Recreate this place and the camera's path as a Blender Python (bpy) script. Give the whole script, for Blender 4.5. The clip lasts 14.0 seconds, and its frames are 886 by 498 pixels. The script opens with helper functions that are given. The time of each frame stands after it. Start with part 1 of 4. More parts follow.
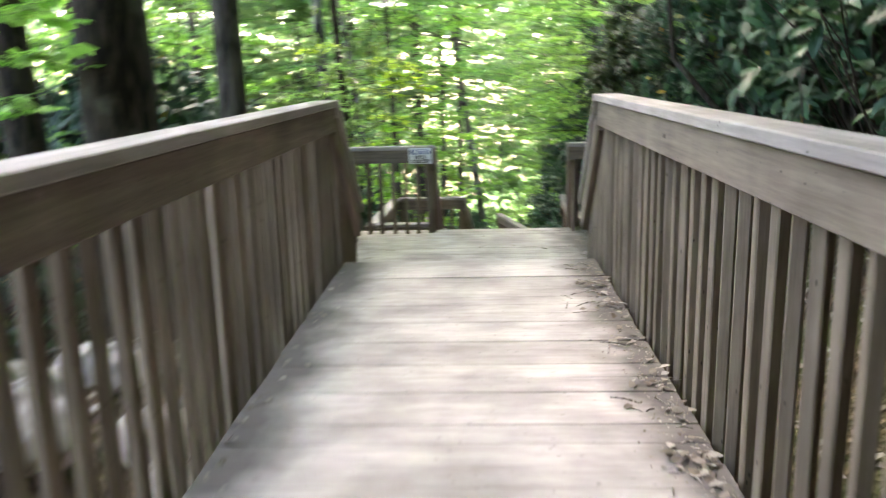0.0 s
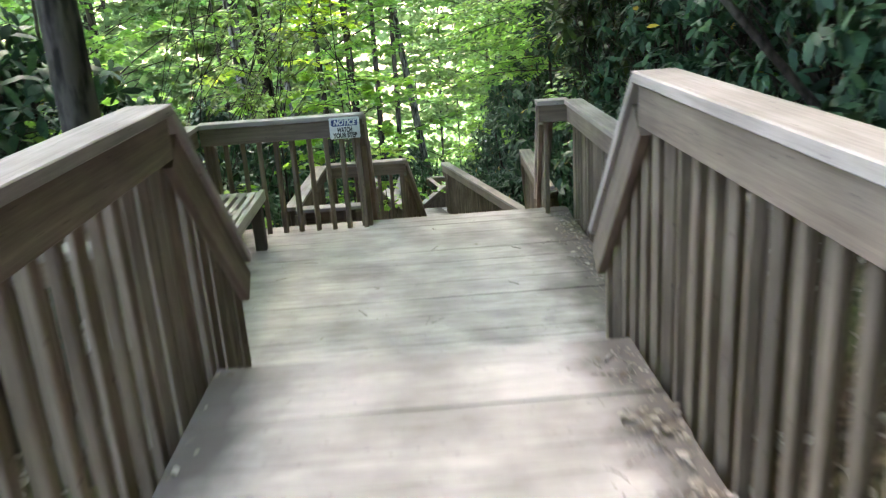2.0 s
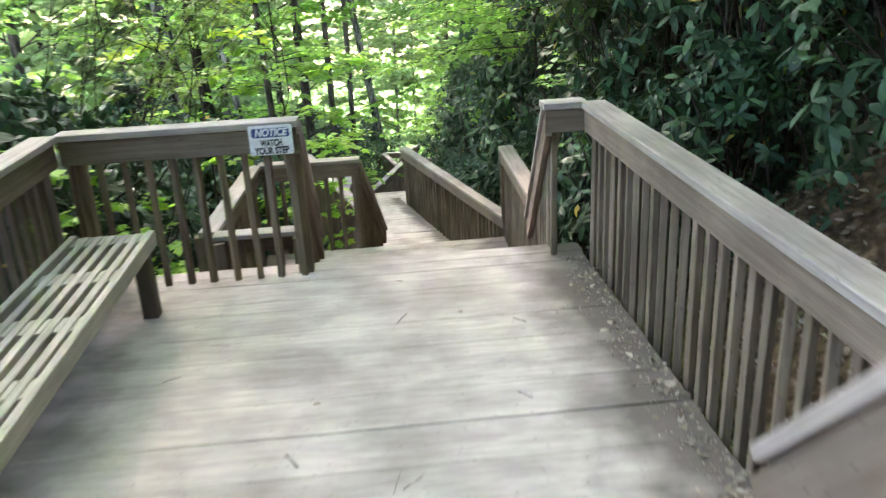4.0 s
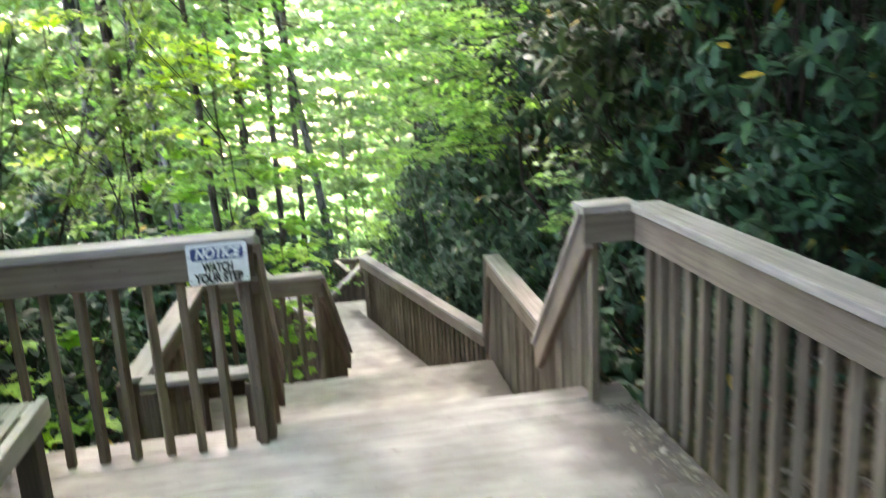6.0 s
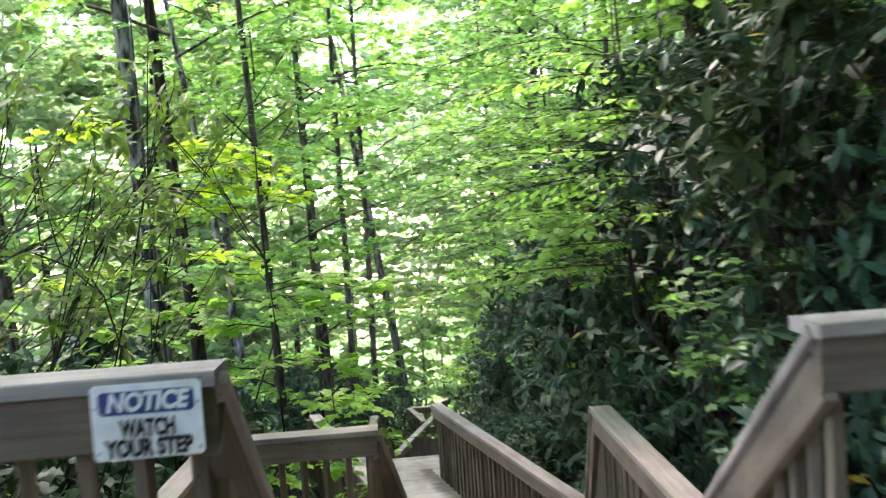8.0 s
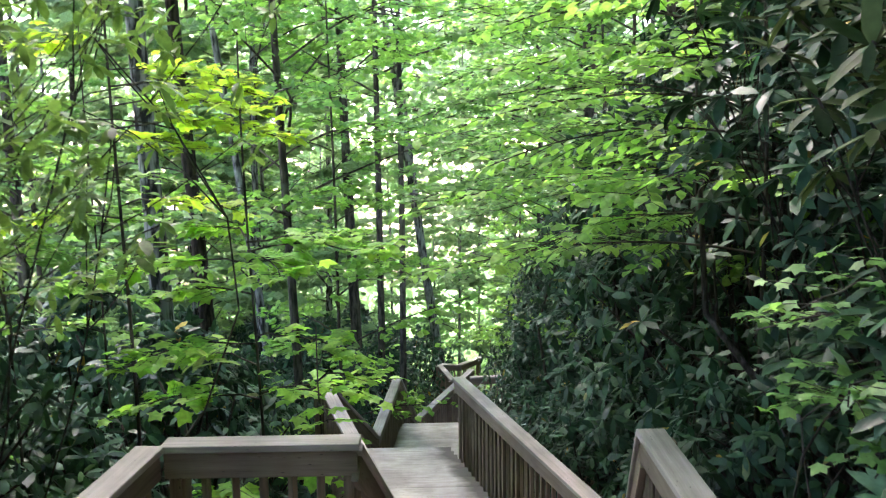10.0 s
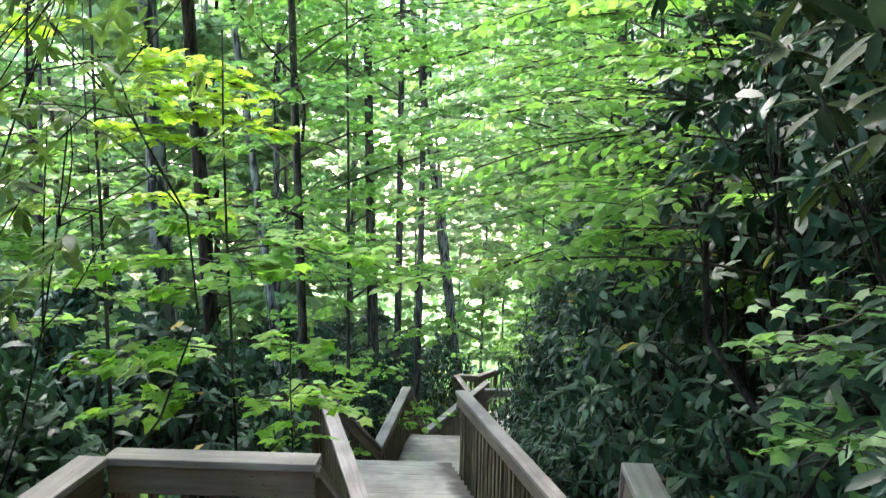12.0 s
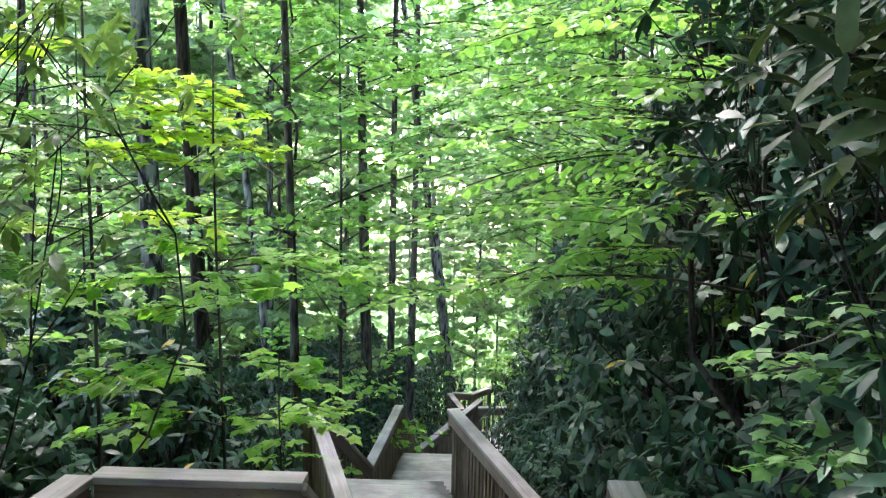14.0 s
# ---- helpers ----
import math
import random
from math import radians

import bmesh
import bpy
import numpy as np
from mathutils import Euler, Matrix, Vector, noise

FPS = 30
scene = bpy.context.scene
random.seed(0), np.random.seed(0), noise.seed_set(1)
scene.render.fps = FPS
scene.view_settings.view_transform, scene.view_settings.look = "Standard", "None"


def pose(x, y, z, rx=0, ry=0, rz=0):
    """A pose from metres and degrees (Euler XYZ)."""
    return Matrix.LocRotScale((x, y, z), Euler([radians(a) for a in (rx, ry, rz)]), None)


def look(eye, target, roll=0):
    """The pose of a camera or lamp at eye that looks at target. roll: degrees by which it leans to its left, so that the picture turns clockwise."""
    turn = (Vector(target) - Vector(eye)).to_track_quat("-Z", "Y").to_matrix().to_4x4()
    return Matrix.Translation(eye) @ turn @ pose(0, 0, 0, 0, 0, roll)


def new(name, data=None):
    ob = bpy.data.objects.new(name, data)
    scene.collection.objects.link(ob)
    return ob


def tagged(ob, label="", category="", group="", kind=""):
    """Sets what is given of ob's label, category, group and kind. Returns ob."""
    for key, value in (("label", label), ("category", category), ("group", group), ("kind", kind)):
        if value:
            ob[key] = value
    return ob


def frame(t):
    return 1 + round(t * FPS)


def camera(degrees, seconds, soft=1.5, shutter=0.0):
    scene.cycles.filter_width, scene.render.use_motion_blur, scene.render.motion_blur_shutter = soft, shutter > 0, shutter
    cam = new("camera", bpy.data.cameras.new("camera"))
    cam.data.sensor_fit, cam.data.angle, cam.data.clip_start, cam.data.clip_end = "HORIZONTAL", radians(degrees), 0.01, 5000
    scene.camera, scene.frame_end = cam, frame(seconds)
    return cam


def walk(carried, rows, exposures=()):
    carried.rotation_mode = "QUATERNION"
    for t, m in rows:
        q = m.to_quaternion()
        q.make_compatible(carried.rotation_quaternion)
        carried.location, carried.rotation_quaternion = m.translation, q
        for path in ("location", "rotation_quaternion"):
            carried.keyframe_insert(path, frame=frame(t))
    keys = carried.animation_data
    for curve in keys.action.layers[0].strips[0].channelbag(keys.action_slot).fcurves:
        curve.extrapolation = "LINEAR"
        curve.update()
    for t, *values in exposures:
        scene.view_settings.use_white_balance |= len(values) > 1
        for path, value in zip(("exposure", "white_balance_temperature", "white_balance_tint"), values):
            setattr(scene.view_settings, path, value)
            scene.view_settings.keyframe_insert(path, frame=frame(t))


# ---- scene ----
cam = camera(57.6, 14.0, soft=1.2, shutter=1.0)
PATH = [
    (0, (0.643, 0.846, 1.167), (0.552, 2.797, 0.735), -1.5),
    (0.5, (0.625, 1.362, 1.198), (0.626, 3.298, 0.695), -6.0),
    (0.9, (0.645, 1.805, 1.24), (0.712, 3.704, 0.617), -3.6),
    (1, (0.638, 1.915, 1.244), (0.69, 3.814, 0.621), -3.5),
    (1.5, (0.573, 2.446, 1.312), (0.611, 4.348, 0.694), -3.6),
    (2, (0.611, 2.991, 1.313), (0.651, 4.893, 0.695), -3.9),
    (2.3, (0.597, 3.341, 1.298), (0.607, 5.23, 0.642), -4.9),
    (2.5, (0.592, 3.541, 1.301), (0.619, 5.421, 0.619), -3.8),
    (3, (0.605, 4.038, 1.294), (0.659, 5.908, 0.587), -4.3),
    (5.3, (0.577, 5.876, 1.206), (0.872, 7.727, 0.508), -2.0),
    (5.5, (0.548, 5.981, 1.174), (0.866, 7.869, 0.599), -3.4),
    (5.7, (0.493, 6.107, 1.098), (0.818, 8.017, 0.601), -4.6),
    (5.9, (0.458, 6.165, 1.075), (0.766, 8.082, 0.594), -3.2),
    (6, (0.441, 6.221, 1.073), (0.74, 8.14, 0.598), -3.2),
    (6.1, (0.438, 6.281, 1.044), (0.718, 8.209, 0.636), -3.1),
    (6.4, (0.416, 6.444, 0.935), (0.640, 8.412, 0.657), -2.7),
    (6.5, (0.428, 6.522, 0.928), (0.642, 8.484, 0.6), -2.8),
    (6.6, (0.434, 6.575, 0.885), (0.656, 8.537, 0.564), -2.9),
    (7, (0.437, 6.81, 0.792), (0.715, 8.771, 0.51), -5.0),
    (7.5, (0.502, 7.251, 0.703), (0.658, 9.242, 0.586), -4.1),
    (8, (0.585, 7.729, 0.711), (0.719, 9.722, 0.606), -3.7),
    (8.5, (0.669, 8.143, 0.711), (0.647, 10.139, 0.579), -3.1),
    (9, (0.693, 8.499, 0.735), (0.753, 10.49, 0.556), -2.2),
    (11.5, (1.104, 9.351, 0.691), (1.04, 11.335, 0.445), 1.5),
    (12, (1.118, 9.357, 0.688), (1.057, 11.345, 0.477), 1.1),
    (12.5, (1.132, 9.341, 0.692), (1.078, 11.332, 0.509), 1.1),
    (13, (1.147, 9.321, 0.7), (1.096, 11.314, 0.54), 1.3),
    (13.5, (1.153, 9.333, 0.688), (1.109, 11.327, 0.538), 1.1),
    (14, (1.158, 9.328, 0.695), (1.109, 11.321, 0.528), 1.1),
]
walk(cam, [(t, look(eye, target, roll)) for t, eye, target, roll in PATH], exposures=((0.0, 4.65, 7200, 20), (1.0, 4.45, 6900, 16), (3.0, 4.8, 6950, 23), (6.0, 4.95, 7000, 25), (8.5, 4.5, 6700, 28), (11.5, 4.55, 6350, 21), (14.0, 4.5, 6200, 25)))

# ---- world and light ----
SUN_AZ, SUN_EL = radians(-24), radians(52)   # azimuth from +y towards +x
world = bpy.data.worlds.new("world")
scene.world = world
world.use_nodes = True
wn, wl = world.node_tree.nodes, world.node_tree.links
sky = wn.new("ShaderNodeTexSky")
sky.sky_type, sky.sun_disc, sky.sun_elevation, sky.sun_rotation = "NISHITA", False, SUN_EL, SUN_AZ
sky.air_density, sky.dust_density, sky.ozone_density = 1.0, 2.0, 1.0
wn["Background"].inputs["Strength"].default_value = 0.15
wl.new(sky.outputs[0], wn["Background"].inputs["Color"])
sun = new("sun", bpy.data.lights.new("sun", "SUN"))
sun.data.energy, sun.data.angle, sun.data.color = 0.6, radians(20.0), (1.0, 0.95, 0.86)
toward_sun = Vector((math.sin(SUN_AZ) * math.cos(SUN_EL), math.cos(SUN_AZ) * math.cos(SUN_EL), math.sin(SUN_EL)))
sun.matrix_world = look((0, 0, 30), Vector((0, 0, 30)) - toward_sun)


# ---- materials ----
def material(name, rough=0.7, spec=0.3):
    m = bpy.data.materials.new(name)
    m.use_nodes = True
    b = m.node_tree.nodes["Principled BSDF"]
    b.inputs["Roughness"].default_value = rough
    b.inputs["Specular IOR Level"].default_value = spec
    return m, m.node_tree.nodes, m.node_tree.links, b


def ramp(nodes, stops):
    r = nodes.new("ShaderNodeValToRGB")
    e = r.color_ramp.elements
    while len(e) < len(stops):
        e.new(0.5)
    for el, (p, c) in zip(e, stops):
        el.position, el.color = p, (*c, 1)
    return r


def mix(nodes, links, fac, a, b, mode="MIX"):
    n = nodes.new("ShaderNodeMix")
    n.data_type, n.blend_type = "RGBA", mode
    for value, socket in ((fac, n.inputs[0]), (a, n.inputs[6]), (b, n.inputs[7])):
        if isinstance(value, (int, float)):
            socket.default_value = value
        elif isinstance(value, tuple):
            socket.default_value = (*value, 1)
        else:
            links.new(value, socket)
    return n.outputs[2]


def weathered_wood(name, dark, light, grain=(2.0, 40.0, 40.0), blotch=1.3, edge_dirt=0.0, bump=0.35, rough=0.8):
    """Weathered timber, its grain along the local x axis; edge_dirt darkens plank ends with trodden-in soil."""
    m, n, l, b = material(name, rough, 0.25)
    tc, info = n.new("ShaderNodeTexCoord"), n.new("ShaderNodeObjectInfo")
    shift = n.new("ShaderNodeVectorMath")
    shift.operation = "MULTIPLY_ADD"
    l.new(info.outputs["Random"], shift.inputs[0])
    shift.inputs[1].default_value = (37, 91, 53)
    l.new(tc.outputs["Object"], shift.inputs[2])
    mp = n.new("ShaderNodeMapping")
    mp.inputs["Scale"].default_value = grain
    l.new(shift.outputs[0], mp.inputs[0])
    g = n.new("ShaderNodeTexNoise")
    g.inputs["Scale"].default_value, g.inputs["Detail"].default_value, g.inputs["Roughness"].default_value = 1.0, 6, 0.7
    l.new(mp.outputs[0], g.inputs["Vector"])
    big = n.new("ShaderNodeTexNoise")
    big.inputs["Scale"].default_value, big.inputs["Detail"].default_value = blotch, 4
    geo = n.new("ShaderNodeNewGeometry")
    l.new(geo.outputs["Position"], big.inputs["Vector"])
    base = ramp(n, ((0.28, dark), (0.72, light)))
    l.new(g.outputs[0], base.inputs[0])
    blot = ramp(n, ((0.35, (0.62, 0.6, 0.58)), (0.62, (1.1, 1.08, 1.05))))
    l.new(big.outputs[0], blot.inputs[0])
    col = mix(n, l, 0.8, base.outputs[0], blot.outputs[0], "MULTIPLY")
    var = n.new("ShaderNodeMapRange")
    var.inputs[3].default_value, var.inputs[4].default_value = 0.88, 1.08
    l.new(info.outputs["Random"], var.inputs[0])
    col = mix(n, l, 1.0, col, var.outputs[0], "MULTIPLY")
    # knots
    kn = n.new("ShaderNodeTexVoronoi")
    km = n.new("ShaderNodeMapping")
    km.inputs["Scale"].default_value = (2.2, 7.0, 7.0)
    l.new(shift.outputs[0], km.inputs[0])
    l.new(km.outputs[0], kn.inputs["Vector"])
    kr = ramp(n, ((0.05, (1, 1, 1)), (0.12, (0, 0, 0))))
    l.new(kn.outputs["Distance"], kr.inputs[0])
    col = mix(n, l, kr.outputs[0], col, tuple(c * 0.45 for c in dark))
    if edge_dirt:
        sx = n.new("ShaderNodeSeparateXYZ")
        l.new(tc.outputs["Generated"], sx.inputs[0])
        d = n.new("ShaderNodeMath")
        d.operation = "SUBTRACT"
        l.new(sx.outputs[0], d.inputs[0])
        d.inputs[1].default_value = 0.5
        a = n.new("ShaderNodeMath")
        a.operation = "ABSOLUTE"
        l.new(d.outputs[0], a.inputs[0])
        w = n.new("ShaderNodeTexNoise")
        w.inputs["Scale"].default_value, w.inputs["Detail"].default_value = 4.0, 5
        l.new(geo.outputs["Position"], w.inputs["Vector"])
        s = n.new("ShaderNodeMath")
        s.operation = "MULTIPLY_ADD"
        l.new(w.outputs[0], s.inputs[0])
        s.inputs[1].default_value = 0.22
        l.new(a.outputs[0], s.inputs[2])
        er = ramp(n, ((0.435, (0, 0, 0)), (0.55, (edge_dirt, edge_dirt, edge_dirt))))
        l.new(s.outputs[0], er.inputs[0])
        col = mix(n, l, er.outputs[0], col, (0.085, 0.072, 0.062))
    l.new(col, b.inputs["Base Color"])
    bp = n.new("ShaderNodeBump")
    bp.inputs["Strength"].default_value, bp.inputs["Distance"].default_value = bump, 0.004
    l.new(g.outputs[0], bp.inputs["Height"])
    l.new(bp.outputs[0], b.inputs["Normal"])
    return m


def leaf_material(name, shades, rough, through_light, spec=0.4, withered=None):
    """Leaves: a colour of its own for each leaf, glossy above, letting light through."""
    m, n, l, b = material(name, rough, spec)
    geo = n.new("ShaderNodeNewGeometry")
    r = ramp(n, [(0.99 * i / (len(shades) - 1), c) for i, c in enumerate(shades)] + ([(0.996, withered)] if withered else []))
    l.new(geo.outputs["Random Per Island"], r.inputs[0])
    nz = n.new("ShaderNodeTexNoise")
    nz.inputs["Scale"].default_value = 30.0
    l.new(geo.outputs["Position"], nz.inputs["Vector"])
    f = ramp(n, ((0.3, (0.75, 0.75, 0.75)), (0.7, (1.15, 1.15, 1.15))))
    l.new(nz.outputs[0], f.inputs[0])
    col = mix(n, l, 1.0, r.outputs[0], f.outputs[0], "MULTIPLY")
    l.new(col, b.inputs["Base Color"])
    t = n.new("ShaderNodeBsdfTranslucent")
    warm = mix(n, l, 1.0, col, (1.4, 1.5, 1.0), "MULTIPLY")
    l.new(warm, t.inputs["Color"])
    ms = n.new("ShaderNodeMixShader")
    ms.inputs[0].default_value = through_light
    l.new(b.outputs[0], ms.inputs[1])
    l.new(t.outputs[0], ms.inputs[2])
    l.new(ms.outputs[0], n["Material Output"].inputs["Surface"])
    return m


def bark_material(name, dark, light, scale=9.0):
    m, n, l, b = material(name, 0.9, 0.15)
    tc = n.new("ShaderNodeTexCoord")
    mp = n.new("ShaderNodeMapping")
    mp.inputs["Scale"].default_value = (scale, scale, scale * 0.22)
    l.new(tc.outputs["Object"], mp.inputs[0])
    v = n.new("ShaderNodeTexNoise")
    v.inputs["Scale"].default_value, v.inputs["Detail"].default_value = 1.5, 8
    l.new(mp.outputs[0], v.inputs["Vector"])
    lich = n.new("ShaderNodeTexNoise")
    lich.inputs["Scale"].default_value, lich.inputs["Detail"].default_value = 3.0, 3
    l.new(tc.outputs["Object"], lich.inputs["Vector"])
    r = ramp(n, ((0.41, dark), (0.59, light)))
    l.new(v.outputs[0], r.inputs[0])
    lr = ramp(n, ((0.57, (0, 0, 0)), (0.7, (0.28, 0.28, 0.28))))
    l.new(lich.outputs[0], lr.inputs[0])
    l.new(mix(n, l, lr.outputs[0], r.outputs[0], (0.17, 0.18, 0.14)), b.inputs["Base Color"])
    bp = n.new("ShaderNodeBump")
    bp.inputs["Strength"].default_value, bp.inputs["Distance"].default_value = 0.8, 0.02
    l.new(v.outputs[0], bp.inputs["Height"])
    l.new(bp.outputs[0], b.inputs["Normal"])
    return m


def ground_material():
    m, n, l, b = material("forest_floor", 0.95, 0.1)
    geo = n.new("ShaderNodeNewGeometry")
    a, c, v = n.new("ShaderNodeTexNoise"), n.new("ShaderNodeTexNoise"), n.new("ShaderNodeTexVoronoi")
    a.inputs["Scale"].default_value, a.inputs["Detail"].default_value = 0.6, 6
    c.inputs["Scale"].default_value, c.inputs["Detail"].default_value = 11.0, 6
    v.inputs["Scale"].default_value = 22.0
    for t in (a, c, v):
        l.new(geo.outputs["Position"], t.inputs["Vector"])
    r = ramp(n, ((0.3, (0.03, 0.022, 0.015)), (0.5, (0.085, 0.063, 0.044)), (0.7, (0.18, 0.14, 0.1))))
    l.new(c.outputs[0], r.inputs[0])
    r2 = ramp(n, ((0.0, (0.6, 0.55, 0.5)), (1.0, (1.3, 1.2, 1.1))))
    l.new(v.outputs["Color"], r2.inputs[0])
    col = mix(n, l, 0.8, r.outputs[0], r2.outputs[0], "MULTIPLY")
    moss = ramp(n, ((0.5, (0, 0, 0)), (0.66, (0.7, 0.7, 0.7))))
    l.new(a.outputs[0], moss.inputs[0])
    col = mix(n, l, moss.outputs[0], col, (0.05, 0.08, 0.025))
    far = n.new("ShaderNodeSeparateXYZ")
    l.new(geo.outputs["Position"], far.inputs[0])
    field = n.new("ShaderNodeMapRange")
    field.inputs[1].default_value, field.inputs[2].default_value = 30.0, 44.0
    l.new(far.outputs[1], field.inputs[0])
    l.new(mix(n, l, field.outputs[0], col, (0.13, 0.24, 0.06)), b.inputs["Base Color"])
    bp = n.new("ShaderNodeBump")
    bp.inputs["Strength"].default_value, bp.inputs["Distance"].default_value = 0.9, 0.05
    l.new(v.outputs["Distance"], bp.inputs["Height"])
    l.new(bp.outputs[0], b.inputs["Normal"])
    return m


def plain(name, colour, rough=0.5, spec=0.4):
    m, n, l, b = material(name, rough, spec)
    geo, nz = n.new("ShaderNodeNewGeometry"), n.new("ShaderNodeTexNoise")
    nz.inputs["Scale"].default_value, nz.inputs["Detail"].default_value = 25.0, 5
    l.new(geo.outputs["Position"], nz.inputs["Vector"])
    r = ramp(n, ((0.3, tuple(c * 0.86 for c in colour)), (0.6, colour)))
    l.new(nz.outputs[0], r.inputs[0])
    l.new(r.outputs[0], b.inputs["Base Color"])
    return m


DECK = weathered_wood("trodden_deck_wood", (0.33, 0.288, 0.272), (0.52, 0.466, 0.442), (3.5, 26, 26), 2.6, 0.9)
CAP = weathered_wood("grey_cap_wood", (0.205, 0.182, 0.171), (0.385, 0.346, 0.327), (1.6, 32, 32), 2.0)
# rail boards browner than the caps, shade of their backlit faces included
BOARD = weathered_wood("shaded_brown_board_wood", (0.104, 0.08, 0.062), (0.225, 0.18, 0.142), (1.6, 34, 34), 2.0)
RAIL = weathered_wood("brown_rail_wood", (0.092, 0.069, 0.049), (0.235, 0.187, 0.14), (1.8, 36, 36), 2.2)
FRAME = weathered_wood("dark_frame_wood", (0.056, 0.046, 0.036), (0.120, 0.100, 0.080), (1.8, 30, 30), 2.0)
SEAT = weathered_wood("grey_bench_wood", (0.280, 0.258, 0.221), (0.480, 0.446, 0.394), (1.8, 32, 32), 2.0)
RHODO = leaf_material("rhododendron_leaf", ((0.012, 0.035, 0.02), (0.019, 0.053, 0.03), (0.028, 0.075, 0.04), (0.05, 0.108, 0.05)), 0.45, 0.12, 0.2, (0.4, 0.27, 0.04))
# the same leaves paler, with light from behind put into the colour
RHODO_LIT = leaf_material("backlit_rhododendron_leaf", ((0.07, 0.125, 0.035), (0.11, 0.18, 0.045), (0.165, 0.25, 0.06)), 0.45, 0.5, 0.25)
# rhododendron leaves catching light, the bluish sheen painted as a pale colour
RHODO_SHEEN = leaf_material("sheen_rhododendron_leaf", ((0.14, 0.25, 0.16), (0.19, 0.32, 0.19), (0.23, 0.37, 0.2)), 0.33, 0.25, 0.5)
# hanging rhododendron leaves, their shade painted in as dark olive
SHADED_OLIVE = leaf_material("shaded_olive_rhododendron_leaf", ((0.015, 0.028, 0.012), (0.028, 0.046, 0.017), (0.055, 0.08, 0.028)), 0.55, 0.2, 0.08)
MAPLE = leaf_material("maple_leaf", ((0.13, 0.27, 0.065), (0.21, 0.39, 0.09), (0.3, 0.49, 0.13)), 0.5, 0.58)
# maple leaves with direct sun put into a bright yellow-green
SUNLIT_MAPLE = leaf_material("sunlit_maple_leaf", ((0.32, 0.48, 0.05), (0.44, 0.58, 0.06), (0.54, 0.65, 0.08)), 0.5, 0.6)
# GREEN and SPRAY_LEAF are brightened in colour for glow the canopies take away
GREEN = leaf_material("green_maple_leaf", ((0.16, 0.36, 0.055), (0.25, 0.47, 0.07), (0.37, 0.58, 0.085)), 0.5, 0.56)
SPRAY_LEAF = leaf_material("pale_beech_leaf", ((0.12, 0.27, 0.06), (0.2, 0.39, 0.085), (0.3, 0.5, 0.11)), 0.5, 0.58)
BEECH = leaf_material("broad_leaf", ((0.085, 0.2, 0.062), (0.14, 0.29, 0.09), (0.22, 0.4, 0.125)), 0.5, 0.52)
# distance haze put into the colour: greyer and bluer than near leaves
FAR_HAZY = leaf_material("hazy_far_leaf", ((0.115, 0.185, 0.095), (0.17, 0.26, 0.135), (0.24, 0.34, 0.18)), 0.6, 0.55, 0.2)
LITTER = leaf_material("dry_leaf", ((0.1, 0.078, 0.06), (0.17, 0.138, 0.11), (0.26, 0.22, 0.185), (0.37, 0.335, 0.3)), 0.8, 0.1, 0.2)
# dark bark lightened a little to stand for haze over the trunks
BARK_DARK = bark_material("dark_bark", (0.02, 0.017, 0.014), (0.085, 0.072, 0.06))
BARK_BROWN = bark_material("brown_bark", (0.012, 0.009, 0.007), (0.044, 0.033, 0.026), 14.0)
BARK_GREY = bark_material("grey_bark", (0.02, 0.019, 0.018), (0.2, 0.195, 0.185), 10.0)
TWIG = bark_material("twig_bark", (0.016, 0.013, 0.01), (0.05, 0.041, 0.034), 30.0)
DRY_TWIG = bark_material("dry_twig", (0.12, 0.1, 0.085), (0.34, 0.3, 0.27), 40.0)
FLOOR = ground_material()
ROCK = bark_material("pale_rock", (0.17, 0.14, 0.125), (0.55, 0.46, 0.42), 4.0)
SIGN_WHITE = plain("sign_white", (0.75, 0.76, 0.77), 0.35)
SIGN_BLUE = plain("sign_blue", (0.03, 0.06, 0.2), 0.35)
SIGN_BLACK = plain("sign_black", (0.015, 0.015, 0.02), 0.4)
STEEL = plain("galvanised_steel", (0.4, 0.4, 0.4), 0.4)


# ---- mesh helpers ----
def mesh_of(name, verts, faces, mat, smooth=False):
    me = bpy.data.meshes.new(name)
    me.from_pydata([tuple(v) for v in verts], [], [tuple(f) for f in faces])
    if smooth:
        me.polygons.foreach_set("use_smooth", [True] * len(me.polygons))
    me.materials.append(mat)
    return me


def attach(name, me, parent=None, m=Matrix(), label=""):
    ob = new(name, me)
    ob.parent = parent
    ob.matrix_basis = m
    return tagged(ob, label) if label else ob


def empty(name, x, y, z):
    ob = new(name)
    ob.empty_display_size = 0.1
    ob.matrix_basis = Matrix.Translation((x, y, z))
    return ob


BEAMS = {}


def beam_mesh(length, w, h, mat):
    """A sawn timber along x from 0, centred on its axis, arrises worn off."""
    c = 0.0018 if mat == DECK else 0.004
    key = (round(length, 3), w, h, mat.name)
    if key not in BEAMS:
        a, b = w / 2, h / 2
        ring = [(-a + c, -b), (a - c, -b), (a, -b + c), (a, b - c), (a - c, b), (-a + c, b), (-a, b - c), (-a, -b + c)]
        v = [(x, y, z) for x in (0, length) for y, z in ring]
        f = [(i, (i + 1) % 8, 8 + (i + 1) % 8, 8 + i) for i in range(8)] + [tuple(range(7, -1, -1)), tuple(range(8, 16))]
        BEAMS[key] = mesh_of("timber", v, f, mat)
    return BEAMS[key]


def along(p, q):
    """The pose at p whose x axis points to q, its z axis as upright as it can be."""
    d = (Vector(q) - Vector(p)).normalized()
    s = Vector((0, 0, 1)).cross(d)
    s = s.normalized() if s.length > 1e-4 else Vector((0, 1, 0))
    u = d.cross(s)
    m = Matrix((d, s, u)).transposed().to_4x4()
    m.translation = p
    return m


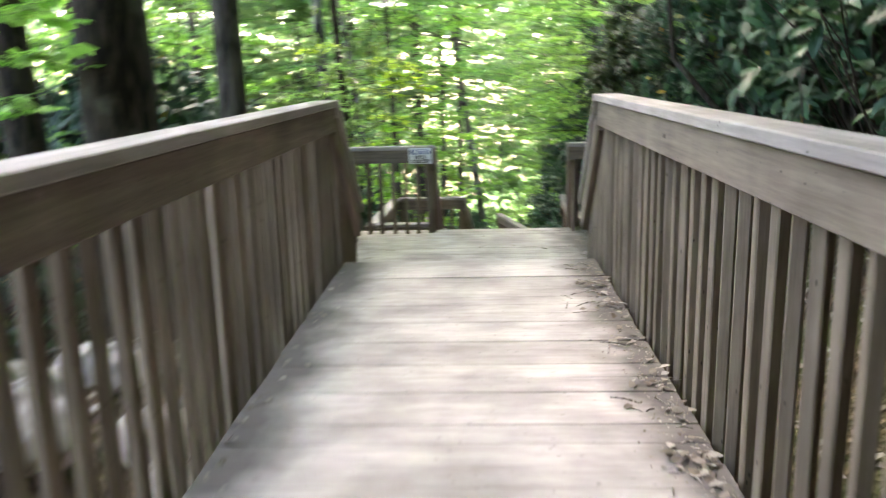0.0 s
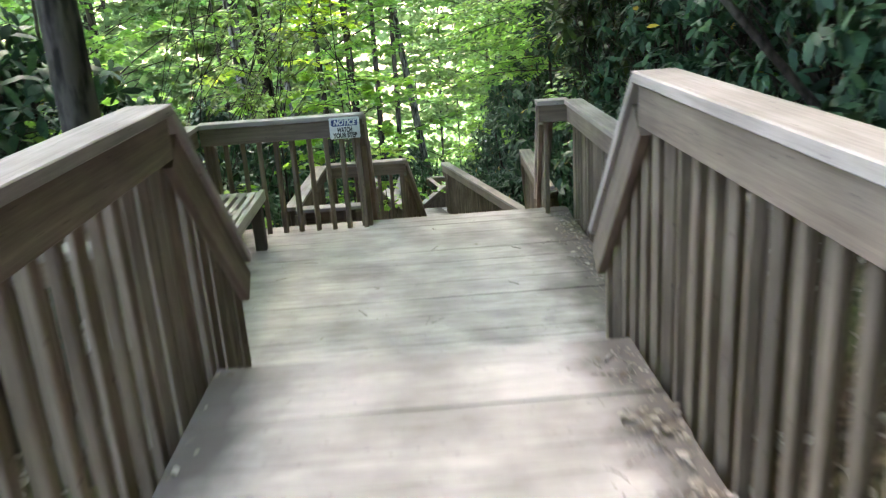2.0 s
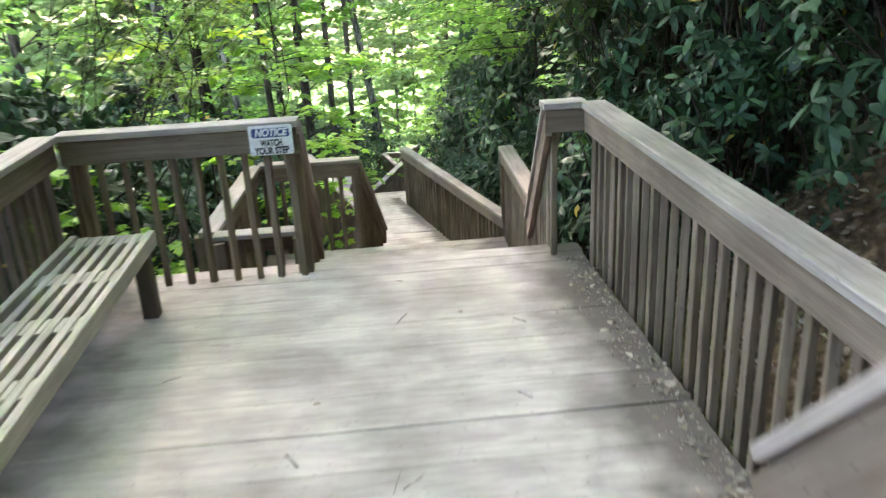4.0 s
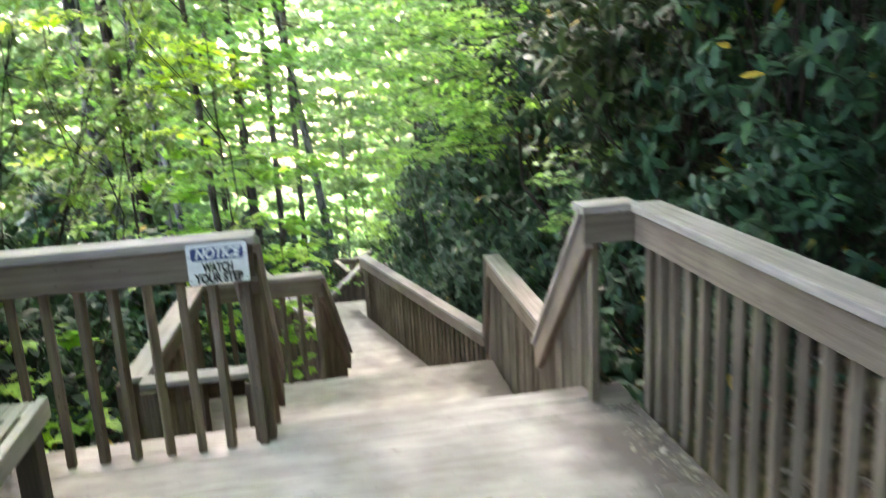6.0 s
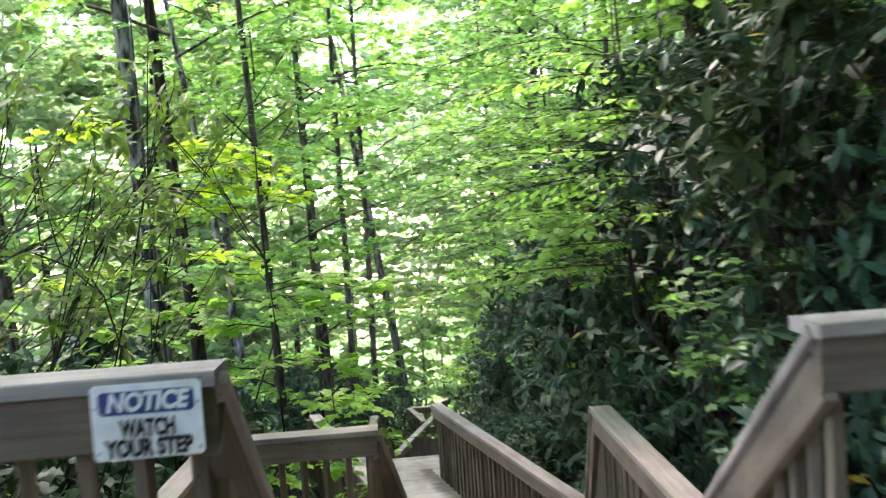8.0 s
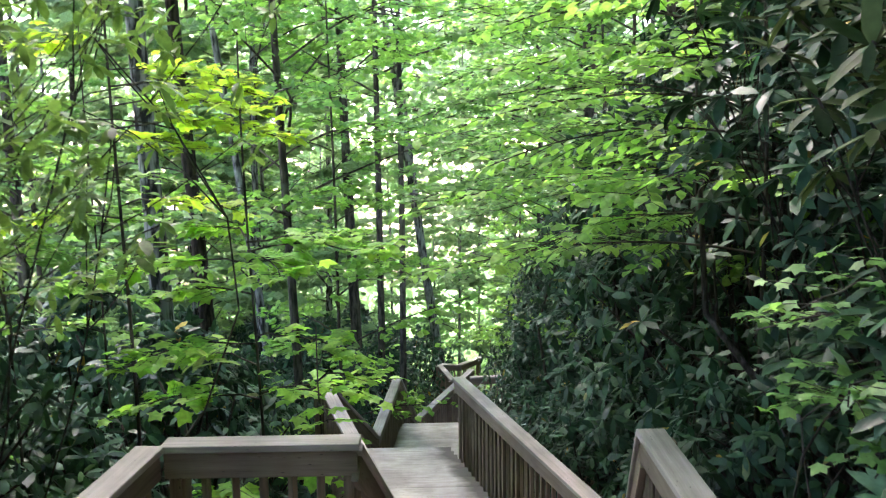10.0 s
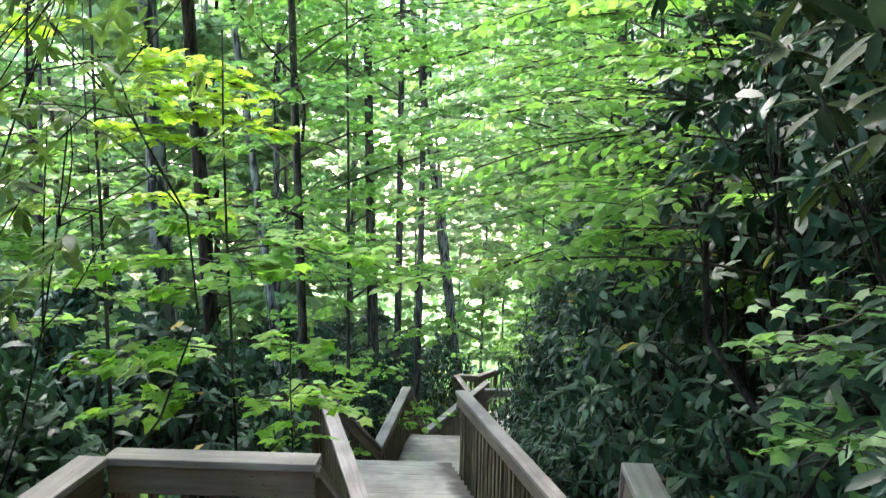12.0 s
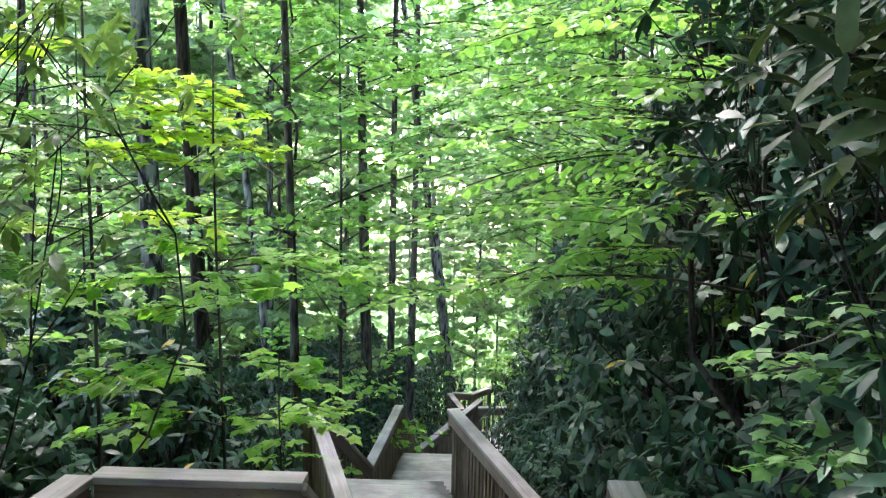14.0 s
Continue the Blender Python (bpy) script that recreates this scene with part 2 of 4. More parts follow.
def timber(name, p, q, w, h, mat, parent, origin, label=""):
    p, q = Vector(p) - origin, Vector(q) - origin
    return attach(name, beam_mesh((q - p).length, w, h, mat), parent, along(p, q), label)


rng = np.random.default_rng(7)


def tube(points, radii, sides=7):
    """Vertices and faces of a tapered tube along the points."""
    v, f = [], []
    pts = [Vector(p) for p in points]
    for i, p in enumerate(pts):
        d = (pts[min(i + 1, len(pts) - 1)] - pts[max(i - 1, 0)]).normalized()
        s = d.cross(Vector((0.31, 0.95, 0.05))).normalized()
        u = d.cross(s)
        for k in range(sides):
            a = 2 * math.pi * k / sides
            v.append(p + (s * math.cos(a) + u * math.sin(a)) * radii[i])
    for i in range(len(pts) - 1):
        for k in range(sides):
            k2 = (k + 1) % sides
            f.append((i * sides + k, i * sides + k2, (i + 1) * sides + k2, (i + 1) * sides + k))
    f.append(tuple(range((len(pts) - 1) * sides, len(pts) * sides)))
    return v, f


def tubes(name, list_of, mat, sides=6):
    V, F = [], []
    for pts, radii in list_of:
        v, f = tube(pts, radii, sides)
        o = len(V)
        V += v
        F += [tuple(i + o for i in q) for q in f]
    return mesh_of(name, V, F, mat, True)


# leaf outlines: along, across, up; and their faces
LONG_LEAF = (np.array([(0, 0, 0), (.3, .15, .03), (.3, 0, -.01), (.3, -.15, .03), (.72, .155, .0), (.72, 0, -.045), (.72, -.155, 0), (1, 0, -.12)]),
             [(0, 2, 1), (0, 3, 2), (1, 2, 5, 4), (2, 3, 6, 5), (4, 5, 7), (5, 6, 7)])
PLAIN_LEAF = (np.array([(0, 0, 0), (.34, .15, .02), (.34, -.15, .02), (.74, .155, -.02), (.74, -.155, -.02), (1, 0, -.12)]),
              [(0, 2, 1), (1, 2, 4, 3), (3, 4, 5)])
OVAL_LEAF = (np.array([(0, 0, 0), (.4, .3, .05), (.4, -.3, .05), (.78, .2, .0), (.78, -.2, 0), (1, 0, -.1)]),
             [(0, 2, 1), (1, 2, 4, 3), (3, 4, 5)])
LOBED_LEAF = (np.array([(0, 0, 0), (.02, .2, .01), (-.1, .4, -.04), (.2, .37, .02), (.5, .57, -.06), (.6, .29, .02), (1, 0, -.1),
                        (.6, -.29, .02), (.5, -.57, -.06), (.2, -.37, .02), (-.1, -.4, -.04), (.02, -.2, .01), (.35, 0, .03)]),
              [(12, i, (i + 1) % 12) for i in range(12)])
FAR_LEAF = (np.array([(0, 0, 0), (.5, .34, .06), (1, 0, -.08), (.5, -.34, .06)]), [(0, 3, 2, 1)])


def leaf_mesh(name, outline, origin, heading, up, size, mat):
    """One mesh of many leaves: an outline laid at each origin along its heading."""
    tv, tf = outline
    o, d, n, s = (np.asarray(a, float) for a in (origin, heading, up, size))
    d /= np.linalg.norm(d, axis=1)[:, None] + 1e-9
    side = np.cross(n, d)
    side /= np.linalg.norm(side, axis=1)[:, None] + 1e-9
    n = np.cross(d, side)
    V = o[:, None] + s[:, None, None] * (tv[None, :, 0, None] * d[:, None] + tv[None, :, 1, None] * side[:, None] + tv[None, :, 2, None] * n[:, None])
    N, k = len(o), len(tv)
    loops = np.concatenate([np.asarray(f) for f in tf])
    counts = np.array([len(f) for f in tf])
    L = (loops[None] + (np.arange(N) * k)[:, None]).ravel()
    C = np.tile(counts, N)
    me = bpy.data.meshes.new(name)
    me.vertices.add(N * k)
    me.vertices.foreach_set("co", V.ravel())
    me.loops.add(len(L))
    me.loops.foreach_set("vertex_index", L.astype(np.int32))
    me.polygons.add(len(C))
    me.polygons.foreach_set("loop_start", np.concatenate(([0], np.cumsum(C)[:-1])).astype(np.int32))
    me.polygons.foreach_set("use_smooth", np.ones(len(C), bool))
    me.update(calc_edges=True)
    me.materials.append(mat)
    return me
# ---- ground ----
PROFILE_Y = (-40, -4, 2, 5.8, 6.6, 9.8, 11.2, 13.2, 14.8, 19, 20.2, 23.5, 25, 31, 45, 70, 400)
PROFILE_Z = (1.5, 0.0, -0.35, -0.5, -1.0, -1.15, -2.15, -2.3, -3.4, -3.6, -4.7, -4.9, -5.9, -6.5, -9.5, -18.0, -60.0)


def ground_z(x, y):
    z = np.interp(y, PROFILE_Y, PROFILE_Z)
    z = z + 0.8 * np.clip(x - 2.3, 0, 5) + 0.25 * np.clip(x - 7.3, 0, 40)
    z = z - 0.1 * np.clip(-1.5 - x, 0, 12) - 0.25 * (x < 2.0) * np.clip((x + 1.5) * 2, 0, 1)
    return z + 0.12 * np.sin(x * 1.7 + y * 0.6) * np.sin(y * 1.1 - x * 0.4) * np.clip(np.abs(x) - 1, 0, 1)


def build_ground():
    gx = np.concatenate((np.linspace(-300, -14, 16), np.linspace(-13, 13, 80), np.linspace(14, 300, 16)))
    gy = np.concatenate((np.linspace(-300, -8, 14), np.linspace(-7, 40, 120), np.linspace(42, 400, 16)))
    X, Y = np.meshgrid(gx, gy)
    Z = ground_z(X, Y)
    v = np.stack((X, Y, Z), -1).reshape(-1, 3)
    w = len(gx)
    f = [(j * w + i, j * w + i + 1, (j + 1) * w + i + 1, (j + 1) * w + i) for j in range(len(gy) - 1) for i in range(w - 1)]
    tagged(attach("ground", mesh_of("ground", v, f, FLOOR, True)), "forest floor of brown leaf litter and soil sloping downhill", "ground", kind="structure")


build_ground()


# ---- boardwalk: decks, stairs, railings ----
def deck(name, left, right, y0, y1, z, label, board=0.14, gap=0.001):
    """A deck of cross boards; left and right give its edge's x at a y."""
    o = Vector((left(y0), y0, z))
    top = tagged(empty(name, *o), label, "deck", kind="structure")
    n = max(1, round((y1 - y0) / (board + gap)))
    w = (y1 - y0) / n
    for i in range(n):
        y = y0 + (i + 0.5) * w
        a, b = left(y) - rng.uniform(0, 0.008), right(y) + rng.uniform(0, 0.008)
        dz = rng.uniform(-0.0025, 0.0005) - 0.019
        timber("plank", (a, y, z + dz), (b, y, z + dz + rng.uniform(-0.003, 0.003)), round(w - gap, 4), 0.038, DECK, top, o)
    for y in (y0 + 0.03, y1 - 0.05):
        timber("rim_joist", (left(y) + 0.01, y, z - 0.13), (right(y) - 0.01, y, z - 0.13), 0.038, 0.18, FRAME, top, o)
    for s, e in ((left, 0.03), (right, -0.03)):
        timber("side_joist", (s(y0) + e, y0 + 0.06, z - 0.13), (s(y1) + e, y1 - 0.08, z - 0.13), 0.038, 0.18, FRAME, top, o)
    return top


def stairs(a0, a1, b0, b1, y0, y1, z0, z1, risers, label):
    """A flight down from y0, z0 (x from a0 to a1) to y1, z1 (x from b0 to b1)."""
    o = Vector((a0, y0, z1))
    top = tagged(empty("stairs", *o), label, "stairs", kind="structure")
    rise, run = (z0 - z1) / risers, (y1 - y0) / (risers - 1)
    for i in range(1, risers):
        k = (i - 0.5) / (risers - 1)
        xa, xb, z, y = a0 + (b0 - a0) * k, a1 + (b1 - a1) * k, z0 - rise * i, y0 + run * (i - 1)
        for j in range(2):
            yy = y + run * (0.25 + 0.5 * j)
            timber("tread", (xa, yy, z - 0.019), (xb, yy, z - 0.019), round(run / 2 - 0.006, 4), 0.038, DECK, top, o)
    for i in range(risers):
        k = i / (risers - 1)
        xa, xb = a0 + (b0 - a0) * k, a1 + (b1 - a1) * k
        yy, z = y0 + run * i - 0.016 + (0.022 if i else 0.03), z0 - rise * (i + 0.5)
        timber("riser", (xa + 0.01, yy, z - 0.02), (xb - 0.01, yy, z - 0.02), 0.02, round(rise - 0.045, 4), RAIL, top, o)
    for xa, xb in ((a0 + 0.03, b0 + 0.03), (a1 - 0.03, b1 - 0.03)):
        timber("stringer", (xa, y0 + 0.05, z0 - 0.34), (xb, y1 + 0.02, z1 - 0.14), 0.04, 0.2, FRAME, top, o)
    return top


def railing(p, q, top0, top1, foot0, foot1, out, label, posts=(1, 1), post_foot=0.45, spacing=0.128, group="boardwalk railings", open_below=False):
    """A railing from p to q (plan points of its inner face); out: +1 or -1, the side away from the walk.
    A flat cap, a board on edge under it, and balusters fixed outside the deck."""
    d = Vector((q[0] - p[0], q[1] - p[1], 0))
    L = d.length
    d /= L
    n = Vector((-d.y, d.x, 0)) * out
    o = Vector((*p, foot0))
    thing = tagged(empty("railing", *o), label, "railing", group)
    at = lambda s, off, z: Vector((p[0], p[1], 0)) + d * s + n * off + Vector((0, 0, z))
    slope = math.atan2(top1 - top0, L)
    drop = 1 / math.cos(slope)
    timber("cap", at(-0.0, 0.055, top0 - 0.019 * drop), at(L, 0.055, top1 - 0.019 * drop), 0.15, 0.038, CAP, thing, o, "grey weathered flat cap board")
    timber("rail_board", at(0.012, 0.02, top0 - (0.04 + 0.07) * drop), at(L - 0.012, 0.02, top1 - (0.04 + 0.07) * drop), 0.038, 0.138, BOARD, thing, o)
    count = max(1, int((L - 0.12) / spacing))
    for i in range(0 if open_below else count + 1):
        s = 0.06 + (L - 0.12) * i / count
        k = s / L
        zt = top0 + (top1 - top0) * k - 0.045 * drop
        zb = foot0 + (foot1 - foot0) * k - 0.16
        j = rng.uniform(-0.006, 0.006, 3)
        timber("baluster", at(s + j[0], 0.061 + j[2] * 0.5, round(zb, 2)), at(s + j[1] * 0.6, 0.061, zt), 0.038, 0.038, RAIL, thing, o)
    for s, on in ((0.05, posts[0]), (L - 0.05, posts[1])):
        if on:
            k = s / L
            timber("post", at(s, 0.128, foot0 + (foot1 - foot0) * k - post_foot), at(s, 0.128, top0 + (top1 - top0) * k - 0.046 * drop), 0.09, 0.09, RAIL, thing, o)
    return thing


def const(v):
    return lambda y: v


def line(x0, y0, x1, y1):
    return lambda y: x0 + (x1 - x0) * (y - y0) / (y1 - y0)


Z0, Z1, Z2, Z3, Z4, Z5, Z6 = 0.0, -0.6, -1.71, -2.97, -4.2, -5.48, -6.2
UL, UR = -0.19, 1.335
WL, WR = line(0.66, 14.5, -0.53, 18.7), line(2.16, 14.5, 1.03, 18.7)

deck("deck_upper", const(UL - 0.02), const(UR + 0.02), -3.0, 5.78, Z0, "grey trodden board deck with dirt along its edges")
deck("deck_landing", const(-1.2), const(1.86), 6.32, 9.84, Z1, "wide grey board landing with a bench on it")
deck("deck_middle", line(-0.7, 10.98, -0.6, 13.06), const(1.9), 10.98, 13.06, Z2, "grey board landing below the second stairs")
deck("deck_walkway", WL, WR, 14.5, 18.95, Z3, "sunlit grey board walkway turning off downhill")
deck("deck_fourth", const(-0.02), const(1.52), 20.05, 23.5, Z4, "grey board landing far down the boardwalk")
deck("deck_fifth", line(0.45, 24.6, 1.6, 28.0), line(1.9, 24.6, 2.5, 28.0), 24.6, 27.62, Z5, "far grey board walkway in the wood")
deck("deck_sixth", line(1.3, 29.9, 0.98, 31.4), const(3.0), 29.4, 31.4, Z6, "farthest sunlit grey board landing")
stairs(UL, UR, UL, UR, 5.78, 6.34, Z0, Z1, 3, "three grey board steps between the upper deck and landing")
stairs(0.2, 1.68, 0.2, 1.8, 9.84, 11.0, Z1, Z2, 6, "six grey board steps down from the landing")
stairs(0.46, 1.9, 0.68, 2.14, 13.06, 14.52, Z2, Z3, 7, "grey board steps down to the walkway")
stairs(-0.5, 1.0, 0.0, 1.48, 18.95, 20.07, Z3, Z4, 7, "far grey board steps down from the walkway")
stairs(0.2, 1.5, 0.45, 1.9, 23.5, 24.62, Z4, Z5, 7, "farthest grey board steps in the wood")

RUN = "weathered brown wooden railing with square balusters along the upper deck"
long_rail = railing((UR, -3.0), (UR, 5.63), 1.014, 1.014, Z0, Z0, -1, RUN, (1, 1))
for y in (3.89, 1.45, -1.0):
    timber("bolt", (UR - 0.004, y, 0.91), (UR + 0.01, y, 0.91), 0.016, 0.016, FRAME, long_rail, Vector((UR, -3.0, Z0)), "dark countersunk bolt")
railing((UL, -3.0), (UL, 5.63), 1.014, 1.014, Z0, Z0, 1, RUN, (1, 1))
SLOPE = "weathered brown wooden stair railing sloping down beside the steps"
railing((UR, 5.63), (UR, 6.3), 1.014, 0.3, Z0, Z1, -1, SLOPE, (0, 1))
railing((UL, 5.63), (UL, 6.42), 1.014, 0.25, Z0, Z1, 1, SLOPE, (0, 1))
LAND = "weathered wooden landing railing with a grey cap"
railing((1.84, 6.4), (1.84, 9.6), 0.373, 0.373, Z1, Z1, -1, LAND)
railing((1.86, 9.6), (1.6, 9.6), 0.373, 0.373, Z1, Z1, -1, "short weathered railing piece joining two railings", (0, 0), open_below=True)
railing((-1.18, 6.36), (-1.18, 9.6), 0.373, 0.373, Z1, Z1, 1, LAND)
railing((-1.18, 9.6), (0.17, 9.6), 0.373, 0.373, Z1, Z1, 1, "weathered wooden railing across the landing, carrying a notice")
railing((-0.32, 6.34), (-1.18, 6.34), 0.373, 0.373, Z1, Z1, 1, LAND, (0, 0))
railing((1.86, 6.33), (2.42, 6.33), 0.373, 0.373, Z1, Z1, -1, "short weathered railing closing the back of the landing")
railing((1.61, 9.62), (1.79, 11.15), 0.373, -0.82, Z1, Z2, -1, SLOPE, (0, 1))
railing((0.17, 9.62), (0.14, 11.0), 0.373, -0.8, Z1, Z2, 1, SLOPE, (0, 1))
MID = "brown wooden railing round the middle landing"
railing((1.85, 11.1), (1.9, 13.13), -0.725, -0.725, Z2, Z2, -1, MID)
railing((-0.68, 11.0), (-0.58, 13.0), -0.725, -0.725, Z2, Z2, 1, MID)
railing((0.02, 11.0), (-0.68, 11.0), -0.725, -0.725, Z2, Z2, 1, MID)
railing((-0.58, 13.0), (0.43, 13.0), -0.725, -0.725, Z2, Z2, 1, MID)
railing((1.9, 13.13), (2.14, 14.5), -0.725, -1.99, Z2, Z3, -1, SLOPE, (0, 1))
railing((0.43, 13.0), (0.66, 14.5), -0.725, -1.99, Z2, Z3, 1, SLOPE, (0, 1))
WALK = "brown wooden railing along the turning walkway"
railing((WR(14.55), 14.55), (WR(18.7), 18.7), -1.99, -1.99, Z3, Z3, -1, WALK)
railing((WL(14.55), 14.55), (WL(18.65), 18.65), -1.99, -1.99, Z3, Z3, 1, WALK)
railing((-0.52, 18.65), (-0.02, 20.1), -1.99, -3.22, Z3, Z4, 1, SLOPE, (0, 1))
railing((1.03, 18.7), (1.5, 20.1), -1.99, -3.22, Z3, Z4, -1, SLOPE, (0, 1))
FARR = "far brown wooden railing of the lower boardwalk"
railing((-0.02, 20.1), (0.16, 23.15), -3.22, -3.22, Z4, Z4, 1, FARR)
railing((1.5, 20.1), (1.5, 21.3), -3.22, -3.22, Z4, Z4, -1, FARR)
railing((0.16, 23.15), (0.43, 24.55), -3.22, -4.5, Z4, Z5, 1, SLOPE, (0, 1))
railing((0.43, 24.6), (1.72, 28.34), -4.5, -4.5, Z5, Z5, 1, FARR)
railing((1.6, 27.6), (2.45, 27.68), -4.5, -4.5, Z5, Z5, 1, FARR)
railing((1.29, 29.9), (0.94, 31.5), -5.2, -5.2, Z6, Z6, 1, FARR)
railing((0.94, 31.5), (1.5, 31.4), -5.2, -5.2, Z6, Z6, 1, FARR)
railing((1.5, 31.4), (2.13, 32.3), -5.2, -5.2, Z6, Z6, 1, FARR)


# ---- notice on the landing railing ----
def notice(x, y, z, w=0.246, h=0.172):
    o = empty("notice_sign", x, y, z)
    tagged(o, "white metal notice with a blue heading, screwed to the railing", "sign")
    turn = pose(0, 0, 0, 90, 0, 0)

    def plate(name, pw, ph, cx, cz, depth, mat, label=""):
        c, v = 0.008 if pw > 0.1 else 0.002, []
        ring = [(-pw / 2 + c, -ph / 2), (pw / 2 - c, -ph / 2), (pw / 2, -ph / 2 + c), (pw / 2, ph / 2 - c), (pw / 2 - c, ph / 2), (-pw / 2 + c, ph / 2), (-pw / 2, ph / 2 - c), (-pw / 2, -ph / 2 + c)]
        v = [(cx + a, -d, cz + b) for d in (0, depth) for a, b in ring]
        f = [(i, (i + 1) % 8, 8 + (i + 1) % 8, 8 + i) for i in range(8)] + [tuple(range(7, -1, -1)), tuple(range(8, 16))]
        return attach(name, mesh_of(name, v, f, mat), o, Matrix(), label)

    plate("panel", w, h, 0, 0, 0.003, SIGN_WHITE)
    plate("heading", w * 0.86, h * 0.31, 0, h * 0.25, 0.0042, SIGN_BLUE, "dark blue heading bar")

    def words(text, cz, size, mat, width, shear=0.0):
        cu = bpy.data.curves.new("words", "FONT")
        cu.body, cu.size, cu.align_x, cu.align_y, cu.extrude, cu.shear, cu.offset = text, size, "CENTER", "CENTER", 0.0006, shear, 0.0021
        cu.materials.append(mat)
        tmp = bpy.data.objects.new("lettering", cu)
        scene.collection.objects.link(tmp)
        me = bpy.data.meshes.new_from_object(tmp.evaluated_get(bpy.context.evaluated_depsgraph_get()))
        bpy.data.objects.remove(tmp)
        xs = [v.co.x for v in me.vertices]
        k = width / (max(xs) - min(xs))
        ob = attach("lettering", me, o, Matrix.Translation((0, -0.0052, cz)) @ turn @ Matrix.Diagonal((k, 1.15, 1, 1)))
        return ob

    words("NOTICE", h * 0.25, 0.05, SIGN_WHITE, w * 0.76, 0.25)
    words("WATCH", -h * 0.1, 0.046, SIGN_BLACK, w * 0.5)
    words("YOUR STEP", -h * 0.36, 0.046, SIGN_BLACK, w * 0.8)
    for sx in (-1, 1):
        for sz in (-1, 1):
            plate("screw", 0.008, 0.008, sx * w * 0.46, sz * h * 0.3 - h * 0.1, 0.005, STEEL)
    o.rotation_euler = (0, 0, radians(1.0))


notice(0.0155, 9.577, 0.272)


# ---- bench on the landing ----
def bench(x0, x1, y0, y1, z_seat, z_floor):
    o = Vector((x0, y0, z_floor))
    b = tagged(empty("bench", *o), "grey weathered slatted wooden bench standing on the landing", "bench")
    n = 7
    for i in range(n):       # long slats on edge, with spacer blocks between them
        x = x0 + 0.02 + (x1 - x0 - 0.04) * i / (n - 1)
        timber("slat", (x, y0, z_seat - 0.03), (x, y1, z_seat - 0.03), 0.04, 0.06 if 0 < i < n - 1 else 0.088, SEAT, b, o)
    rows = round((y1 - y0) / 0.525)
    for k in range(rows + 1):
        y = y0 + 0.07 + (y1 - y0 - 0.14) * k / rows
        for i in range(n - 1):
            x = x0 + 0.02 + (x1 - x0 - 0.04) * (i + 0.5) / (n - 1)
            timber("spacer_block", (x, y - 0.07, z_seat - 0.028), (x, y + 0.07, z_seat - 0.028), round((x1 - x0 - 0.04) / (n - 1) - 0.041, 3), 0.05, SEAT, b, o)
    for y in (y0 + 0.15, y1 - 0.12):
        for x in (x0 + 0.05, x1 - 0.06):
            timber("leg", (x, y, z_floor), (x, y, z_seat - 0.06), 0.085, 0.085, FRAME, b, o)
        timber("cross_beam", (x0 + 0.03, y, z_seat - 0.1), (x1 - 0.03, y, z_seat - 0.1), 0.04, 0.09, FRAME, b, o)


bench(-1.11, -0.65, 6.5, 9.34, -0.15, Z1)

# ---- plants ----
def whorls(tips, axes, size, per=9, droop=0.12, seed=1):
    """Rosettes of long leaves at the tips of twigs."""
    r = np.random.default_rng(seed)
    tips, axes = np.asarray(tips, float), np.asarray(axes, float)
    axes /= np.linalg.norm(axes, axis=1)[:, None] + 1e-9
    ref = np.where(np.abs(axes[:, 2:3]) > 0.9, np.array([[1.0, 0, 0]]), np.array([[0, 0, 1.0]]))
    u = np.cross(axes, ref)
    u /= np.linalg.norm(u, axis=1)[:, None]
    v = np.cross(axes, u)
    N = len(tips)
    a = (np.arange(per)[None] * 2 * np.pi / per + r.uniform(0, 6.3, (N, 1)) + r.normal(0, 0.25, (N, per)))
    lift = r.normal(0.1, 0.3, (N, per))
    d = np.cos(a)[..., None] * u[:, None] + np.sin(a)[..., None] * v[:, None] + lift[..., None] * axes[:, None]
    d[..., 2] -= droop + r.uniform(0, 0.35, (N, per))
    up = axes[:, None] * 0.6 + np.array([0, 0, 0.9]) + r.normal(0, 0.25, (N, per, 3))
    o = tips[:, None] - axes[:, None] * r.uniform(0, 0.05, (N, per))[..., None]
    s = size * r.uniform(0.6, 1.15, (N, per))
    keep = r.random((N, per)) < 0.9
    return o[keep], d[keep], up[keep], s[keep]


def stem_path(a, b, r, sag=0.25, n=6):
    a, b = Vector(a), Vector(b)
    side = Vector(r.normal(0, 1, 3)) * sag
    return [a.lerp(b, k / (n - 1)) + side * math.sin(math.pi * k / (n - 1)) * (a - b).length * 0.25 for k in range(n)]


